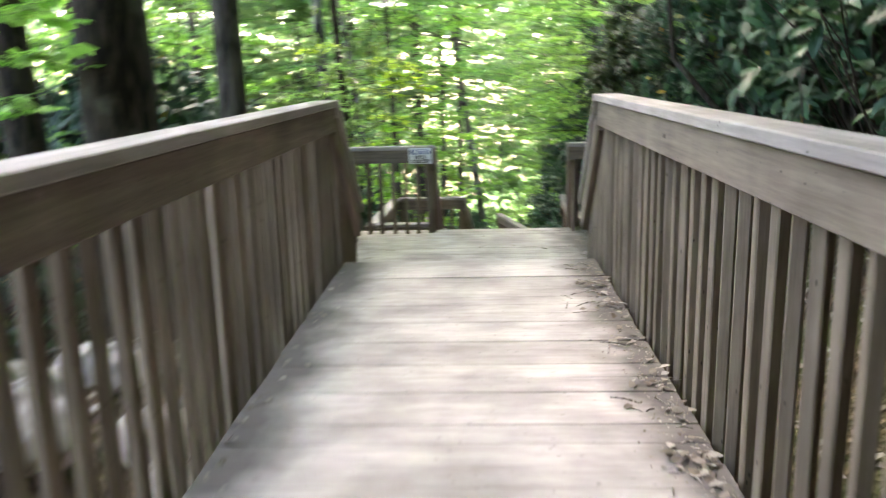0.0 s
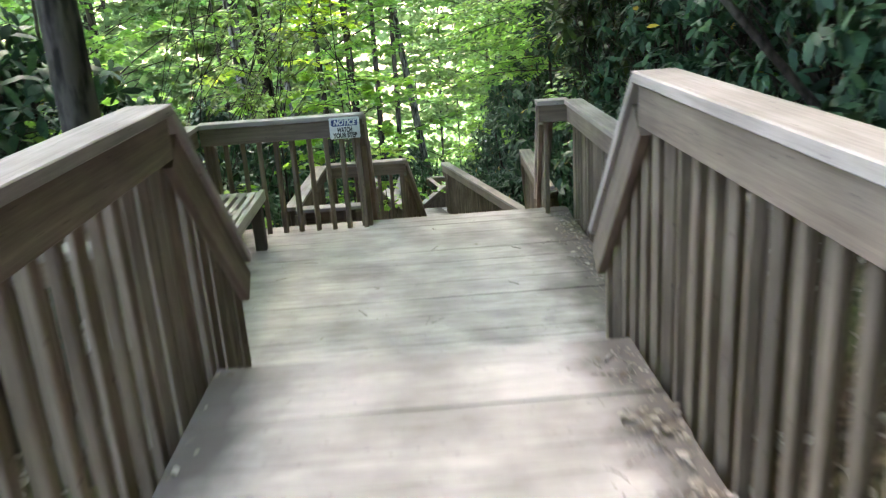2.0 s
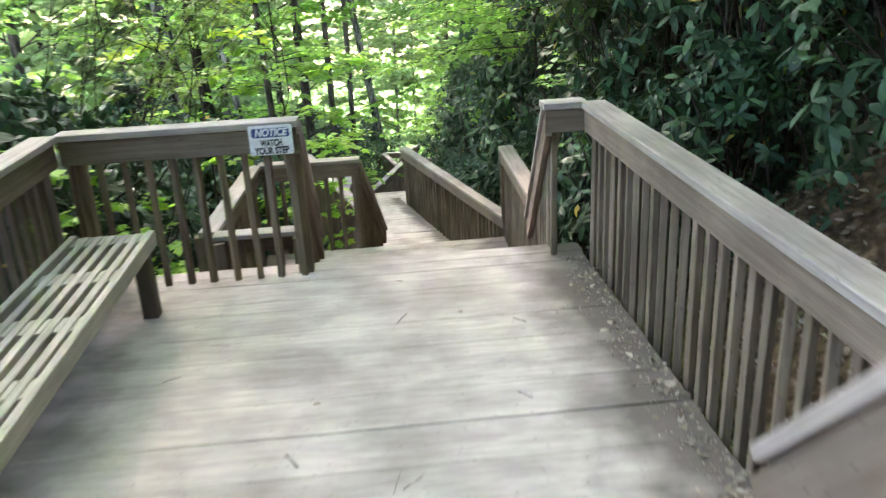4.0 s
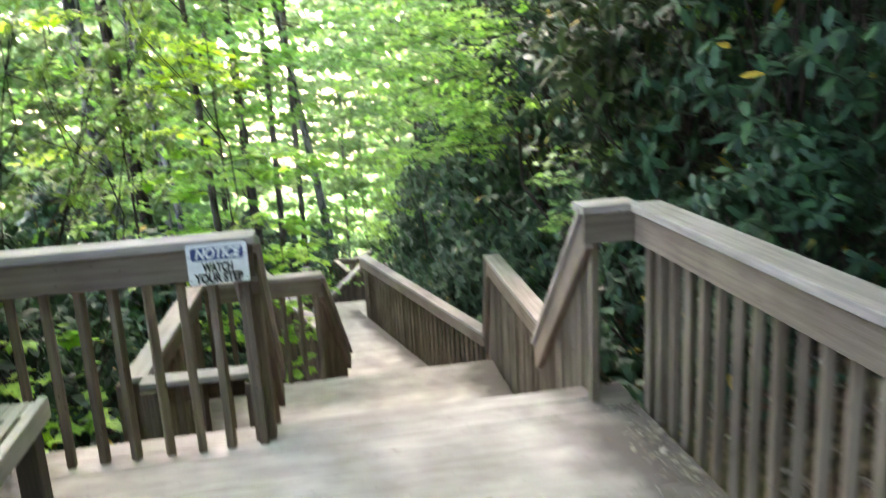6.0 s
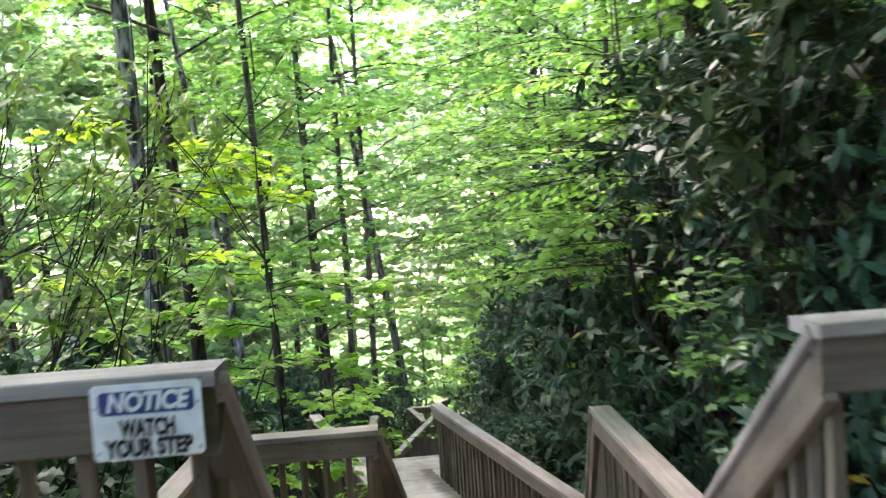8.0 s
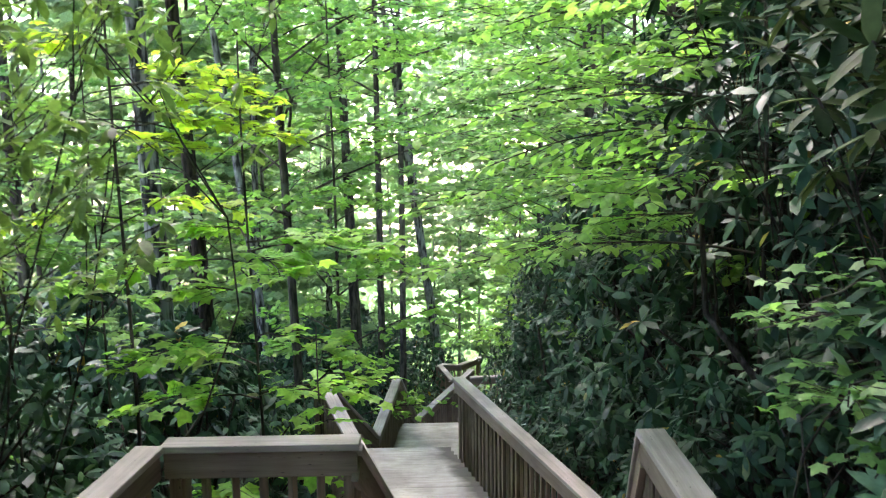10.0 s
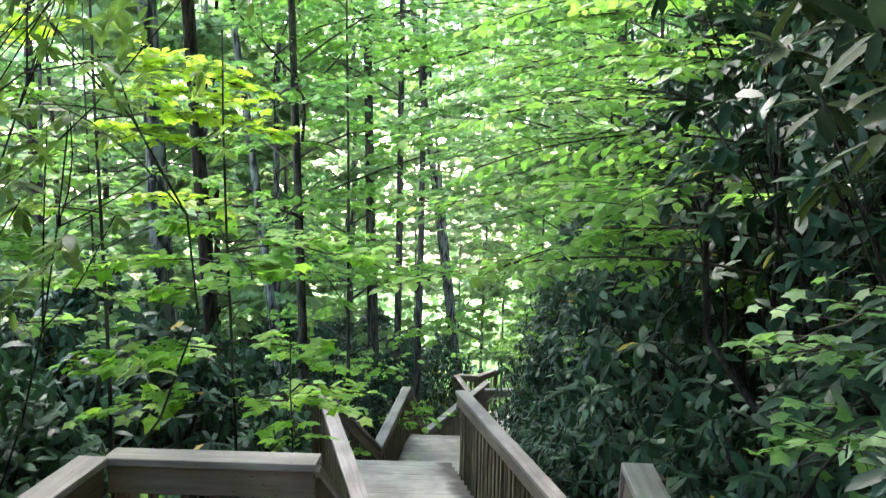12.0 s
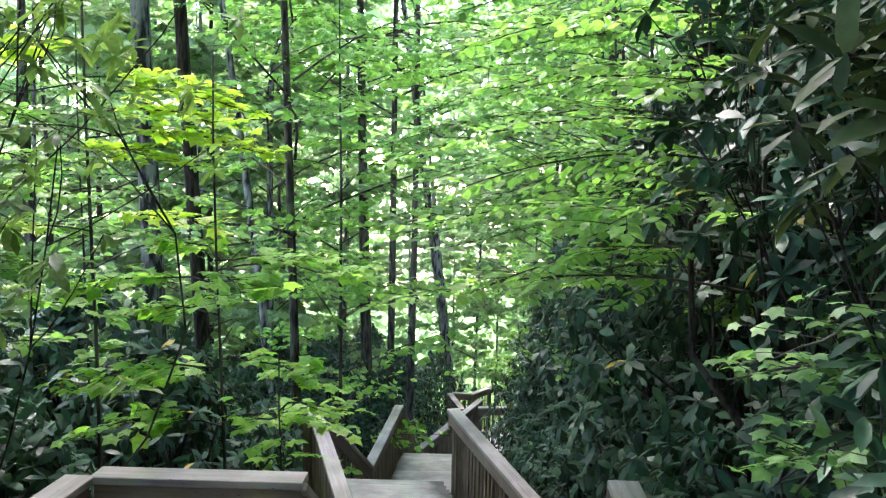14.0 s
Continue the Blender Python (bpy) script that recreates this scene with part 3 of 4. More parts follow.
def shrub_parts(seed, height, radius, count, size):
    """Stems and leaves of a tall evergreen thicket, leaves thickest on its outside."""
    r = np.random.default_rng(seed)
    tips, axes, stems = [], [], []
    lobes = [(r.uniform(0, 6.3), r.uniform(0.15, 0.95), r.uniform(0.7, 1.25)) for _ in range(9)]
    for i in range(count):
        k, a = r.uniform(0.03, 1.0), r.uniform(0, 6.3)
        env = radius * (0.72 + 0.28 * math.sin(math.pi * min(1, k * 1.15))) * (1.0 if k < 0.7 else max(0.25, (1.06 - k) / 0.36))
        near = min(lobes, key=lambda q: abs((q[0] - a + 3.14) % 6.28 - 3.14) + 3 * abs(q[1] - k))
        rad = env * near[2] * (1 - 0.55 * r.random() ** 2.2)
        p = np.array([math.cos(a) * rad, math.sin(a) * rad, k * height])
        tips.append(p)
        axes.append(np.array([math.cos(a), math.sin(a), r.uniform(-0.1, 0.9)]) + r.normal(0, 0.35, 3))
        if i % 14 == 0:
            base = (r.normal(0, 0.16), r.normal(0, 0.16), -0.15 if k < 0.5 else height * 0.25 * r.random())
            pts = stem_path(base, p, r)
            stems.append((pts, [0.013 * (1 - 0.75 * j / 5) + 0.003 for j in range(6)]))
    for j in range(5):
        a = r.uniform(0, 6.3)
        pts = stem_path((r.normal(0, 0.2), r.normal(0, 0.2), -0.2), (math.cos(a) * radius * 0.5, math.sin(a) * radius * 0.5, height * r.uniform(0.6, 0.9)), r, 0.4)
        stems.append((pts, [0.03 * (1 - 0.7 * q / 5) for q in range(6)]))
    o, d, u, s = whorls(tips, axes, size, seed=seed)
    return tubes("stems", stems, TWIG, 5), leaf_mesh("foliage", PLAIN_LEAF, o, d, u, s, RHODO)


SHRUBS = [shrub_parts(s, h, rad, n, size) for s, h, rad, n, size in ((11, 4.6, 1.35, 800, 0.17), (12, 4.2, 1.25, 740, 0.16), (13, 2.3, 1.1, 480, 0.15), (14, 1.7, 1.0, 380, 0.14))]


def shrub(kind, x, y, turn, scale, label, group):
    st, fo = SHRUBS[kind]
    z = float(ground_z(x, y)) - 0.05
    top = tagged(empty("rhododendron", x, y, z), label, "shrub", group)
    top.rotation_euler, top.scale = (0, 0, turn), (scale, scale, scale)
    tagged(attach("stem_tangle", st, top), kind="stuff")
    tagged(attach("foliage", fo, top), kind="stuff")
    return top


r3 = np.random.default_rng(5)
BANK = "tall dark green rhododendron of the bank thicket and its unseen shade rows"
for i in range(15):
    y = -1.5 + i * 2.05 + r3.uniform(-0.3, 0.3)
    shrub(int(r3.integers(0, 2)), 3.62 + r3.uniform(-0.12, 0.25), y, r3.uniform(0, 6.3), r3.uniform(0.9, 1.08), BANK, "bank thicket")
for i in range(9):
    y = 1.0 + i * 3.0 + r3.uniform(-0.5, 0.5)
    shrub(int(r3.integers(0, 2)), 5.3 + r3.uniform(-0.3, 0.5), y, r3.uniform(0, 6.3), r3.uniform(1.0, 1.2), BANK, "bank thicket")
for i in range(9):
    y = 9.8 + i * 1.7 + r3.uniform(-0.3, 0.3)
    shrub(3, 2.95 + r3.uniform(-0.1, 0.25) + (0.15 if y > 14 else 0), y, r3.uniform(0, 6.3), r3.uniform(0.8, 1.0), "low dark rhododendron growing beside the boardwalk", "bank thicket")
# hidden third row, added to block low sky light from the right
for i in range(6):
    shrub(2, 7.6 + r3.uniform(-0.4, 0.4), -3 + i * 4.5 + r3.uniform(-0.6, 0.6), r3.uniform(0, 6.3), 2.8, BANK, "bank thicket")
# unseen row across the back of the upper deck, added as a light block
for i in range(9):
    shrub(2, -9.0 + i * 2.3, -5.5 + r3.uniform(-0.8, 0.8), r3.uniform(0, 6.3), 2.7, BANK, "bank thicket")
LOW = "dark green rhododendron bush on the forest floor"
for x, y, k, s in ((-2.9, 13.6, 2, 0.95), (-4.2, 12.6, 2, 1.1), (-2.3, 15.6, 3, 0.95), (-3.6, 15.9, 2, 1.0), (-5.4, 14.8, 2, 1.2), (-2.1, 17.8, 3, 1.1), (-3.4, 18.6, 2, 1.1),
                  (-5.0, 18.2, 2, 1.2), (-1.9, 20.6, 2, 0.9), (-3.2, 21.6, 2, 1.1), (-1.5, 23.4, 2, 0.9), (-2.9, 24.4, 2, 1.2), (-5.2, 22.4, 2, 1.3), (-1.2, 26.0, 2, 1.0),
                  (-7.0, 17.0, 2, 1.3), (-7.5, 21.0, 2, 1.4), (-4.4, 27.0, 2, 1.3), (-0.9, 28.6, 2, 1.1), (-3.4, 10.6, 2, 0.9), (-5.0, 9.0, 2, 1.1), (-3.6, 7.4, 3, 1.0), (-6.0, 6.0, 2, 1.2), (-4.6, 4.6, 3, 1.1),
                  (-3.2, 9.4, 2, 1.35), (-4.6, 11.2, 2, 1.5), (-2.9, 11.9, 2, 1.25), (-5.6, 9.6, 2, 1.5), (-4.2, 13.6, 2, 1.3), (2.7, 17.4, 3, 0.95), (2.55, 19.6, 3, 1.0), (2.5, 21.6, 3, 1.05), (2.75, 23.6, 2, 0.95), (3.1, 25.4, 2, 1.0), (3.2, 27.6, 2, 1.0), (-0.8, 25.2, 2, 1.0), (-2.2, 28.4, 2, 1.35), (-3.8, 30.4, 2, 1.4), (-0.5, 30.6, 2, 1.25), (-6.0, 29.0, 2, 1.5), (-1.8, 35.0, 2, 1.5), (-4.6, 33.6, 2, 1.5), (-8.2, 25.4, 2, 1.5), (0.4, 33.5, 2, 1.2), (3.6, 31.5, 2, 1.3), (-2.4, 32.5, 2, 1.3)):
    shrub(k, x, y, r3.uniform(0, 6.3), s * (1.3 if x < -1.8 and 12 < y < 22 else 1.0), LOW, "low rhododendrons")


# branches leaning over the railing by the second stairs and the upper deck
def leaning_bush(x, y, targets, label, size, spread, count, seed, mat=None):
    r = np.random.default_rng(seed)
    z = float(ground_z(x, y)) - 0.1
    top = tagged(empty("rhododendron", x, y, z), label, "shrub")
    tips, axes, stems = [], [], []
    for tx, ty, tz in targets:
        end = np.array((tx - x, ty - y, tz - z))
        pts = stem_path((r.normal(0, 0.1), r.normal(0, 0.1), 0), end, r, 0.45, 8)
        stems.append((pts, [0.005 * (1 - 0.8 * j / 7) + 0.003 for j in range(8)]))
        for j in range(count):
            p = end + r.normal(0, 1, 3) * spread + np.array([abs(r.normal(0, 0.25)), 0, 0])
            if j == 0:
                p = end
            tips.append(p)
            out = np.array((-0.35, -0.15, 0.9)) + r.normal(0, 0.35, 3)
            axes.append(out)
            if j % 3 == 0:
                stems.append((stem_path(pts[5 if j % 2 else 6], p, r, 0.2, 4), [0.005, 0.0042, 0.0035, 0.003]))
    o, d, u, s = whorls(tips, axes, size, 9, 0.1, seed)
    tagged(attach("stem_tangle", tubes("stem_tangle", stems, TWIG, 5), top), kind="stuff")
    tagged(attach("foliage", leaf_mesh("foliage", LONG_LEAF, o, d, u, s, mat or RHODO), top), kind="stuff")


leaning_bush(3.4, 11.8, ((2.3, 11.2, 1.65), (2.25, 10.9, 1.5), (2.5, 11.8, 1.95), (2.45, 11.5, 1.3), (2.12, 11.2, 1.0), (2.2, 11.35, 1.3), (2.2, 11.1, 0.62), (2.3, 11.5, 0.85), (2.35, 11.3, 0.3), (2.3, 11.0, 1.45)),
             "large-leaved rhododendron hanging over the stair railing", 0.17, 0.14, 7, 31, SHADED_OLIVE)
leaning_bush(2.8, 11.3, ((2.12, 11.0, 0.12), (2.3, 11.5, -0.1), (2.45, 11.9, 0.15), (2.4, 12.4, -0.3)), "glossy rhododendron beside the stair railing", 0.18, 0.16, 6, 32)
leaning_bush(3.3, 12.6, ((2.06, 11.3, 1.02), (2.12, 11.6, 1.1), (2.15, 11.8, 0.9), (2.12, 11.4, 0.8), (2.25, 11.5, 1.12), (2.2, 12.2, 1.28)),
             "rhododendron branch with long shaded olive leaves over the stair railing", 0.165, 0.1, 4, 35, SHADED_OLIVE)
leaning_bush(3.5, 13.2, ((2.2, 13.3, 1.0), (2.4, 13.2, 1.4), (2.35, 12.8, 1.2), (2.6, 13.0, 1.0), (2.5, 12.6, 0.8), (2.7, 12.8, 1.5), (2.3, 13.6, 1.5), (2.6, 13.5, 1.8), (2.75, 12.4, 1.2), (2.5, 13.6, 0.7)),
             "dark rhododendron crowding over the stairs", 0.16, 0.2, 9, 36)
leaning_bush(2.75, 12.3, ((2.36, 11.85, -0.12), (2.5, 11.95, -0.32), (2.45, 11.7, -0.5)), "rhododendron shoot with glossy leaves paled as if lit, by the stairs", 0.17, 0.07, 2, 37, RHODO_SHEEN)
leaning_bush(2.9, 4.4, ((2.0, 4.2, 1.35), (2.2, 4.9, 1.5), (2.3, 3.9, 1.1), (2.5, 5.5, 1.5)), "rhododendron leaning over the upper deck railing", 0.17, 0.2, 8, 33)
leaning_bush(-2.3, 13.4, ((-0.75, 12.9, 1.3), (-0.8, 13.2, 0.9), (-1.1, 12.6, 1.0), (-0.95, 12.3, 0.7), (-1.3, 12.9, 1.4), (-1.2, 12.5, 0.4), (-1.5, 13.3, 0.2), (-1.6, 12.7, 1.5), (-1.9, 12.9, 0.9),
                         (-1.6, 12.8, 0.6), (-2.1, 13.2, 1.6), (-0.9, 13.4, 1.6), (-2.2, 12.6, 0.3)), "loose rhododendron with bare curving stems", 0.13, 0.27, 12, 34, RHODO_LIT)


# ---- trees ----
def crown_parts(seed, height, first, limbs, reach, twigs, leaves, size, outline, mat, tilt=0.8):
    """Limbs with flat sprays of leaves, for a trunk on the z axis."""
    r = np.random.default_rng(seed)
    wood, O, D, U, S = [], [], [], [], []
    for i in range(limbs):
        k = (i + r.random()) / limbs
        z, a = first + (height - first) * k, i * 2.4 + r.uniform(-0.5, 0.5)
        L = reach * (1 - 0.55 * k) * r.uniform(0.6, 1.15)
        d = np.array([math.cos(a), math.sin(a), r.uniform(0.25, 0.95)])
        start = np.array([0, 0, z])
        bend = r.normal(0, 0.12, 3)
        limb = [start + d * L * t + bend * L * t * t - np.array([0, 0, 0.3 * L * t * t]) for t in np.linspace(0, 1, 6)]
        wood.append(([Vector(p) for p in limb], [0.015 * L / 2.5 * (1 - 0.85 * t) + 0.002 for t in np.linspace(0, 1, 6)]))
        side = np.array([-math.sin(a), math.cos(a), 0])
        for j in range(twigs):
            t = r.uniform(0.22, 1.0)
            q = t * 5
            p = limb[int(min(4, q))] * (1 - q % 1 if q < 5 else 0) + limb[int(min(4, q)) + 1] * (q % 1 if q < 5 else 1)
            w = d * 0.55 + side * r.choice((-1, 1)) * r.uniform(0.3, 1.0)
            w[2] = r.uniform(-0.15, 0.18)
            w /= np.linalg.norm(w)
            l = r.uniform(0.4, 0.95) * (0.5 + 0.22 * reach)
            if j % 2 == 0:
                wood.append(([Vector(p), Vector(p + w * l * 0.5), Vector(p + w * l)], [0.006, 0.004, 0.002]))
            across = np.cross(w, (0, 0, 1))
            f = r.uniform(0.05, 1.0, leaves)
            sg = r.choice((-1, 1), leaves)
            O.append(p + w * l * f[:, None] + r.normal(0, 0.02, (leaves, 3)))
            D.append(w * r.uniform(0.3, 1.0, leaves)[:, None] + across * (sg * r.uniform(0.3, 1.0, leaves))[:, None] + np.array([0, 0, -0.25]) * r.random(leaves)[:, None])
            U.append(np.array([0, 0, 1.0]) + r.normal(0, tilt, (leaves, 3)))
            S.append(size * r.uniform(0.6, 1.2, leaves))
    return tubes("limbs", wood, BARK_DARK, 4), leaf_mesh("crown", outline, np.concatenate(O), np.concatenate(D), np.concatenate(U), np.concatenate(S), mat)


CROWNS = [crown_parts(21, 17, 4.5, 30, 4.2, 13, 13, 0.15, OVAL_LEAF, BEECH), crown_parts(22, 15, 3.2, 30, 3.6, 13, 13, 0.14, OVAL_LEAF, BEECH),
          crown_parts(23, 7.5, 1.2, 26, 2.2, 12, 12, 0.14, OVAL_LEAF, MAPLE), crown_parts(24, 19, 8.0, 24, 4.2, 15, 13, 0.19, OVAL_LEAF, MAPLE),
          crown_parts(25, 17, 1.5, 34, 4.0, 10, 12, 0.36, FAR_LEAF, FAR_HAZY, 1.3), crown_parts(26, 15, 0.5, 36, 3.4, 10, 12, 0.32, FAR_LEAF, FAR_HAZY, 1.3)]
CROWN_HEIGHT = (17, 15, 7.5, 19, 17, 15)


def tree(x, y, dia, crown, lean=(0, 0), bark=None, label="", turn=0.0, scale=1.0, seed=1, group="forest trees", wobble=1.0):
    r = np.random.default_rng(seed)
    z = float(ground_z(x, y)) - 0.15
    top = tagged(empty("tree", x, y, z), label or "slender green-leaved forest tree with a dark trunk", "tree", group)
    H = CROWN_HEIGHT[crown] * scale + 0.5
    wob = r.normal(0, 0.06, (2, 4)) * wobble
    pts, rad = [], []
    for k in np.linspace(0, 1, 12):
        w = [sum(wob[c][q] * math.sin((q + 1) * 2.2 * k + q) for q in range(4)) * k * 1.2 for c in (0, 1)]
        pts.append(Vector((lean[0] * k * H + w[0], lean[1] * k * H + w[1], k * H)))
        flare = 1 + 0.45 * math.exp(-k * H / 0.35)
        rad.append(dia / 2 * flare * (1 - 0.8 * k) + 0.006)
    v, f = tube(pts, rad, 12)
    attach("trunk", mesh_of("trunk", v, f, bark or BARK_DARK, True), top)
    li, cr = CROWNS[crown]
    m = Matrix(((1, 0, lean[0], 0), (0, 1, lean[1], 0), (0, 0, 1, 0), (0, 0, 0, 1))) @ Matrix.Rotation(turn, 4, "Z") @ Matrix.Scale(scale, 4)
    tagged(attach("branching", li, top, m), kind="stuff")
    tagged(attach("crown", cr, top, m), kind="stuff")
    return top


tree(-2.1, 7.0, 0.6, 3, (0.0, 0.0), BARK_BROWN, "thick old tree with rough brown bark and a hollow", 0.4, 1.0, 41)
tree(-3.3, 7.9, 0.36, 3, (-0.03, 0.0), BARK_BROWN, "", 2.0, 1.0, 42)
tree(-1.72, 8.74, 0.29, 0, (-0.015, 0.0), BARK_DARK, "dark straight tree beside the landing", 1.0, 1.0, 43)
tree(-2.61, 19.4, 0.3, 3, (-0.041, 0.0), BARK_GREY, "tall straight tree with grey lichened bark", 3.0, 1.05, 44, wobble=0.25)
tree(-2.17, 20.2, 0.23, 3, (-0.063, 0.0), BARK_BROWN, "tall straight tree with dark brown bark", 0.7, 1.0, 45, wobble=0.25)
tree(-2.06, 24.0, 0.18, 0, (-0.125, 0.0), BARK_GREY, "slender grey tree leaning to one side", 5.0, 1.0, 47, wobble=0.4)
tree(-1.35, 21.8, 0.15, 0, (-0.035, 0.0), BARK_DARK, "", 4.2, 1.0, 46, wobble=0.6)
tree(-1.34, 31.0, 0.32, 3, (-0.029, 0.0), BARK_DARK, "", 2.5, 1.1, 48, wobble=0.4)
tree(-0.59, 29.0, 0.19, 3, (0.004, 0.0), BARK_DARK, "", 3.3, 1.1, 50, wobble=0.4)
tree(0.0, 27.4, 0.16, 3, (0.008, 0.0), BARK_DARK, "", 1.5, 1.1, 49, wobble=0.4)
tree(1.15, 33.5, 0.3, 3, (-0.14, 0.0), BARK_GREY, "grey tree leaning over the far boardwalk", 0.9, 1.1, 52, wobble=0.4)
tree(1.1, 39.0, 0.2, 3, (-0.12, 0.0), BARK_GREY, "", 0.2, 1.1, 51, wobble=0.4)
tree(-0.75, 22.2, 0.06, 2, (-0.012, 0.0), BARK_DARK, "thin young tree with bright green leaves", 0.2, 1.1, 57, "young trees", wobble=0.3)
# trees added on the sun side, largely out of view, to shade the landing
for x, y in ((-5.2, 10.6), (-6.4, 13.6), (-5.8, 15.4), (-7.2, 17.5), (-8.4, 11.0)):
    tree(x, y, r3.uniform(0.2, 0.34), 3, (r3.normal(0, 0.01), 0.0), BARK_BROWN, "tall tree added with a high leafy crown to shade the landing", r3.uniform(0, 6.3), r3.uniform(0.9, 1.05), int(x * 10) + 300)
tree(4.6, 17.5, 0.3, 1, (-0.02, 0.0), BARK_DARK, "", 2.9, 1.0, 53)
tree(5.0, 22.5, 0.24, 0, (-0.03, 0.0), BARK_DARK, "", 3.9, 1.0, 54)
for x, y, c, k in ((3.9, 19.0, 1, 0.75), (3.6, 23.2, 1, 0.8), (4.3, 25.4, 0, 0.7), (3.4, 28.6, 1, 0.8), (4.2, 16.6, 2, 1.0), (3.9, 21.2, 2, 1.1)):
    tree(x, y, 0.1, c, (-0.02, 0.0), BARK_DARK, "leafy young tree rising out of the thicket", r3.uniform(0, 6.3), k, int(y * 10) + 900, "thicket trees")
tree(4.4, 27.0, 0.3, 0, (-0.02, 0.0), BARK_DARK, "", 5.1, 1.0, 55)
seed = 60
# includes unseen trees on the bank and behind, added to block sky light
for x, y in ((-7.8, 26.0), (-3.8, 29.5), (-6.2, 32.5), (-9.5, 30.0), (-3.0, 37.0), (-6.0, 41.0), (6.5, 34.0), (5.2, 42.0),
             (-10, 22), (-9, 15), (-7.4, 12.0), (-11.5, 37), (7.5, 12), (7, 4), (4.6, 1.5), (5.4, 5.2), (4.9, -2.2), (6.2, 8.0), (4.7, 11.2), (6.6, 14.5), (6.0, -6), (2.6, -7.5), (-1.5, -7), (5.6, 19.6), (9, 20), (8.5, 28), (5.8, 8.5), (-3.6, -3.5), (3.8, -5), (0.5, -9)):
    c = int(r3.choice((0, 0, 1, 3))) if y < 28 else int(r3.choice((4, 5)))
    tree(x, y, r3.uniform(0.14, 0.34), c, (r3.normal(0, 0.02), r3.normal(0, 0.02)), (BARK_DARK, BARK_GREY, BARK_BROWN)[seed % 3], "", r3.uniform(0, 6.3), r3.uniform(0.9, 1.15), seed)
    seed += 1
# grey bark and pale crowns carry the haze on these distant trees
for x, y in ((1.8, 45), (-1.4, 48), (0.6, 56), (3.0, 50), (-8.5, 27), (-5.5, 30), (-11, 33), (-8, 36), (-4.2, 33.5), (-7.5, 44), (-12, 42), (-4.5, 46), (-10, 50), (-15, 36), (-14, 28), (7, 38), (9.5, 33), (4.5, 46), (8, 48), (6.2, 29), (-16, 46), (12, 42), (-6, 54), (10, 55), (-12, 57)):
    tree(x, y, r3.uniform(0.08, 0.15), int(r3.choice((4, 5))), (r3.normal(0, 0.02), r3.normal(0, 0.02)), BARK_GREY, "distant leafy tree, its colour paled as if by haze", r3.uniform(0, 6.3), r3.uniform(0.9, 1.3), seed, "distant trees")
    seed += 1
for x, y in ((-4.8, 35.5), (3.2, 30.5), (-6.0, 15.6), (-4.2, 14.2), (-5.6, 11.0), (-3.0, 5.2), (-4.4, 8.8), (4.3, 14.2)):
    tree(x, y, r3.uniform(0.05, 0.09), 2, (r3.normal(0, 0.04), r3.normal(0, 0.04)), BARK_DARK, "thin young tree with bright green leaves", r3.uniform(0, 6.3), r3.uniform(0.8, 1.25), seed, "young trees")
    seed += 1


# unseen trees added behind the upper deck to cut the light from there
for i in range(46):
    x, y = r3.uniform(-13, 13), r3.uniform(-16, -3.6)
    if abs(x - 0.6) < 1.6 and y > -7:
        continue
    tree(x, y, r3.uniform(0.12, 0.3), int(r3.choice((0, 1, 2, 3))), (0, 0), (BARK_DARK, BARK_GREY, BARK_BROWN)[i % 3], "unseen tree added behind the upper deck to cut light", r3.uniform(0, 6.3), r3.uniform(0.85, 1.15), 500 + i)


def sapling(x, y, top_z, limbs, label, outline, mat, size, seed, stem=0.012, lean=(0, 0), per=16):
    """A thin tree with a few long leafy branches: (height, bearing, length) each."""
    r = np.random.default_rng(seed)
    z = float(ground_z(x, y)) - 0.1
    top = tagged(empty("sapling", x, y, z), label, "sapling")
    H = top_z - z
    axis = lambda k: np.array((lean[0] * k + 0.04 * math.sin(5 * k), lean[1] * k, H * k))
    wood = [([Vector(axis(k)) for k in np.linspace(0, 1, 9)], [stem * (1 - 0.7 * k) + 0.002 for k in np.linspace(0, 1, 9)])]
    O, D, U, S = [], [], [], []
    for h, a, L in limbs:
        b = axis((h - z) / H)
        d = np.array((math.cos(a), math.sin(a), 0.12))
        pts = [b + d * L * t + np.array((0, 0, 0.1 * L * t - 0.3 * L * t * t)) + r.normal(0, 0.012, 3) for t in np.linspace(0, 1, 7)]
        wood.append(([Vector(p) for p in pts], [0.006 * (1 - 0.7 * t) + 0.0015 for t in np.linspace(0, 1, 7)]))
        side = np.array((-math.sin(a), math.cos(a), 0))
        n = max(3, int(per * L))
        for j in range(n):
            t = r.uniform(0.25, 1.0)
            i = min(5, int(t * 6))
            p = pts[i] + (pts[i + 1] - pts[i]) * (t * 6 - i)
            sg = r.choice((-1, 1))
            tw = d * r.uniform(0.2, 0.7) + side * sg * r.uniform(0.4, 1.0) + np.array((0, 0, r.uniform(-0.2, 0.15)))
            tw /= np.linalg.norm(tw)
            l = r.uniform(0.08, 0.3)
            wood.append(([Vector(p), Vector(p + tw * l)], [0.0025, 0.0015]))
            for q in range(3):
                O.append(p + tw * l * (1 - 0.35 * q))
                D.append(tw + side * r.normal(0, 0.6) + d * r.normal(0, 0.4) + np.array((0, 0, -0.3 * r.random())))
                U.append(np.array((0, 0, 1)) + r.normal(0, 0.3, 3))
                S.append(size * r.uniform(0.6, 1.15))
    tagged(attach("branching", tubes("branching", wood, BARK_DARK, 5), top), kind="stuff")
    tagged(attach("foliage", leaf_mesh("foliage", outline, np.array(O), np.array(D), np.array(U), np.array(S), mat), top), kind="stuff")


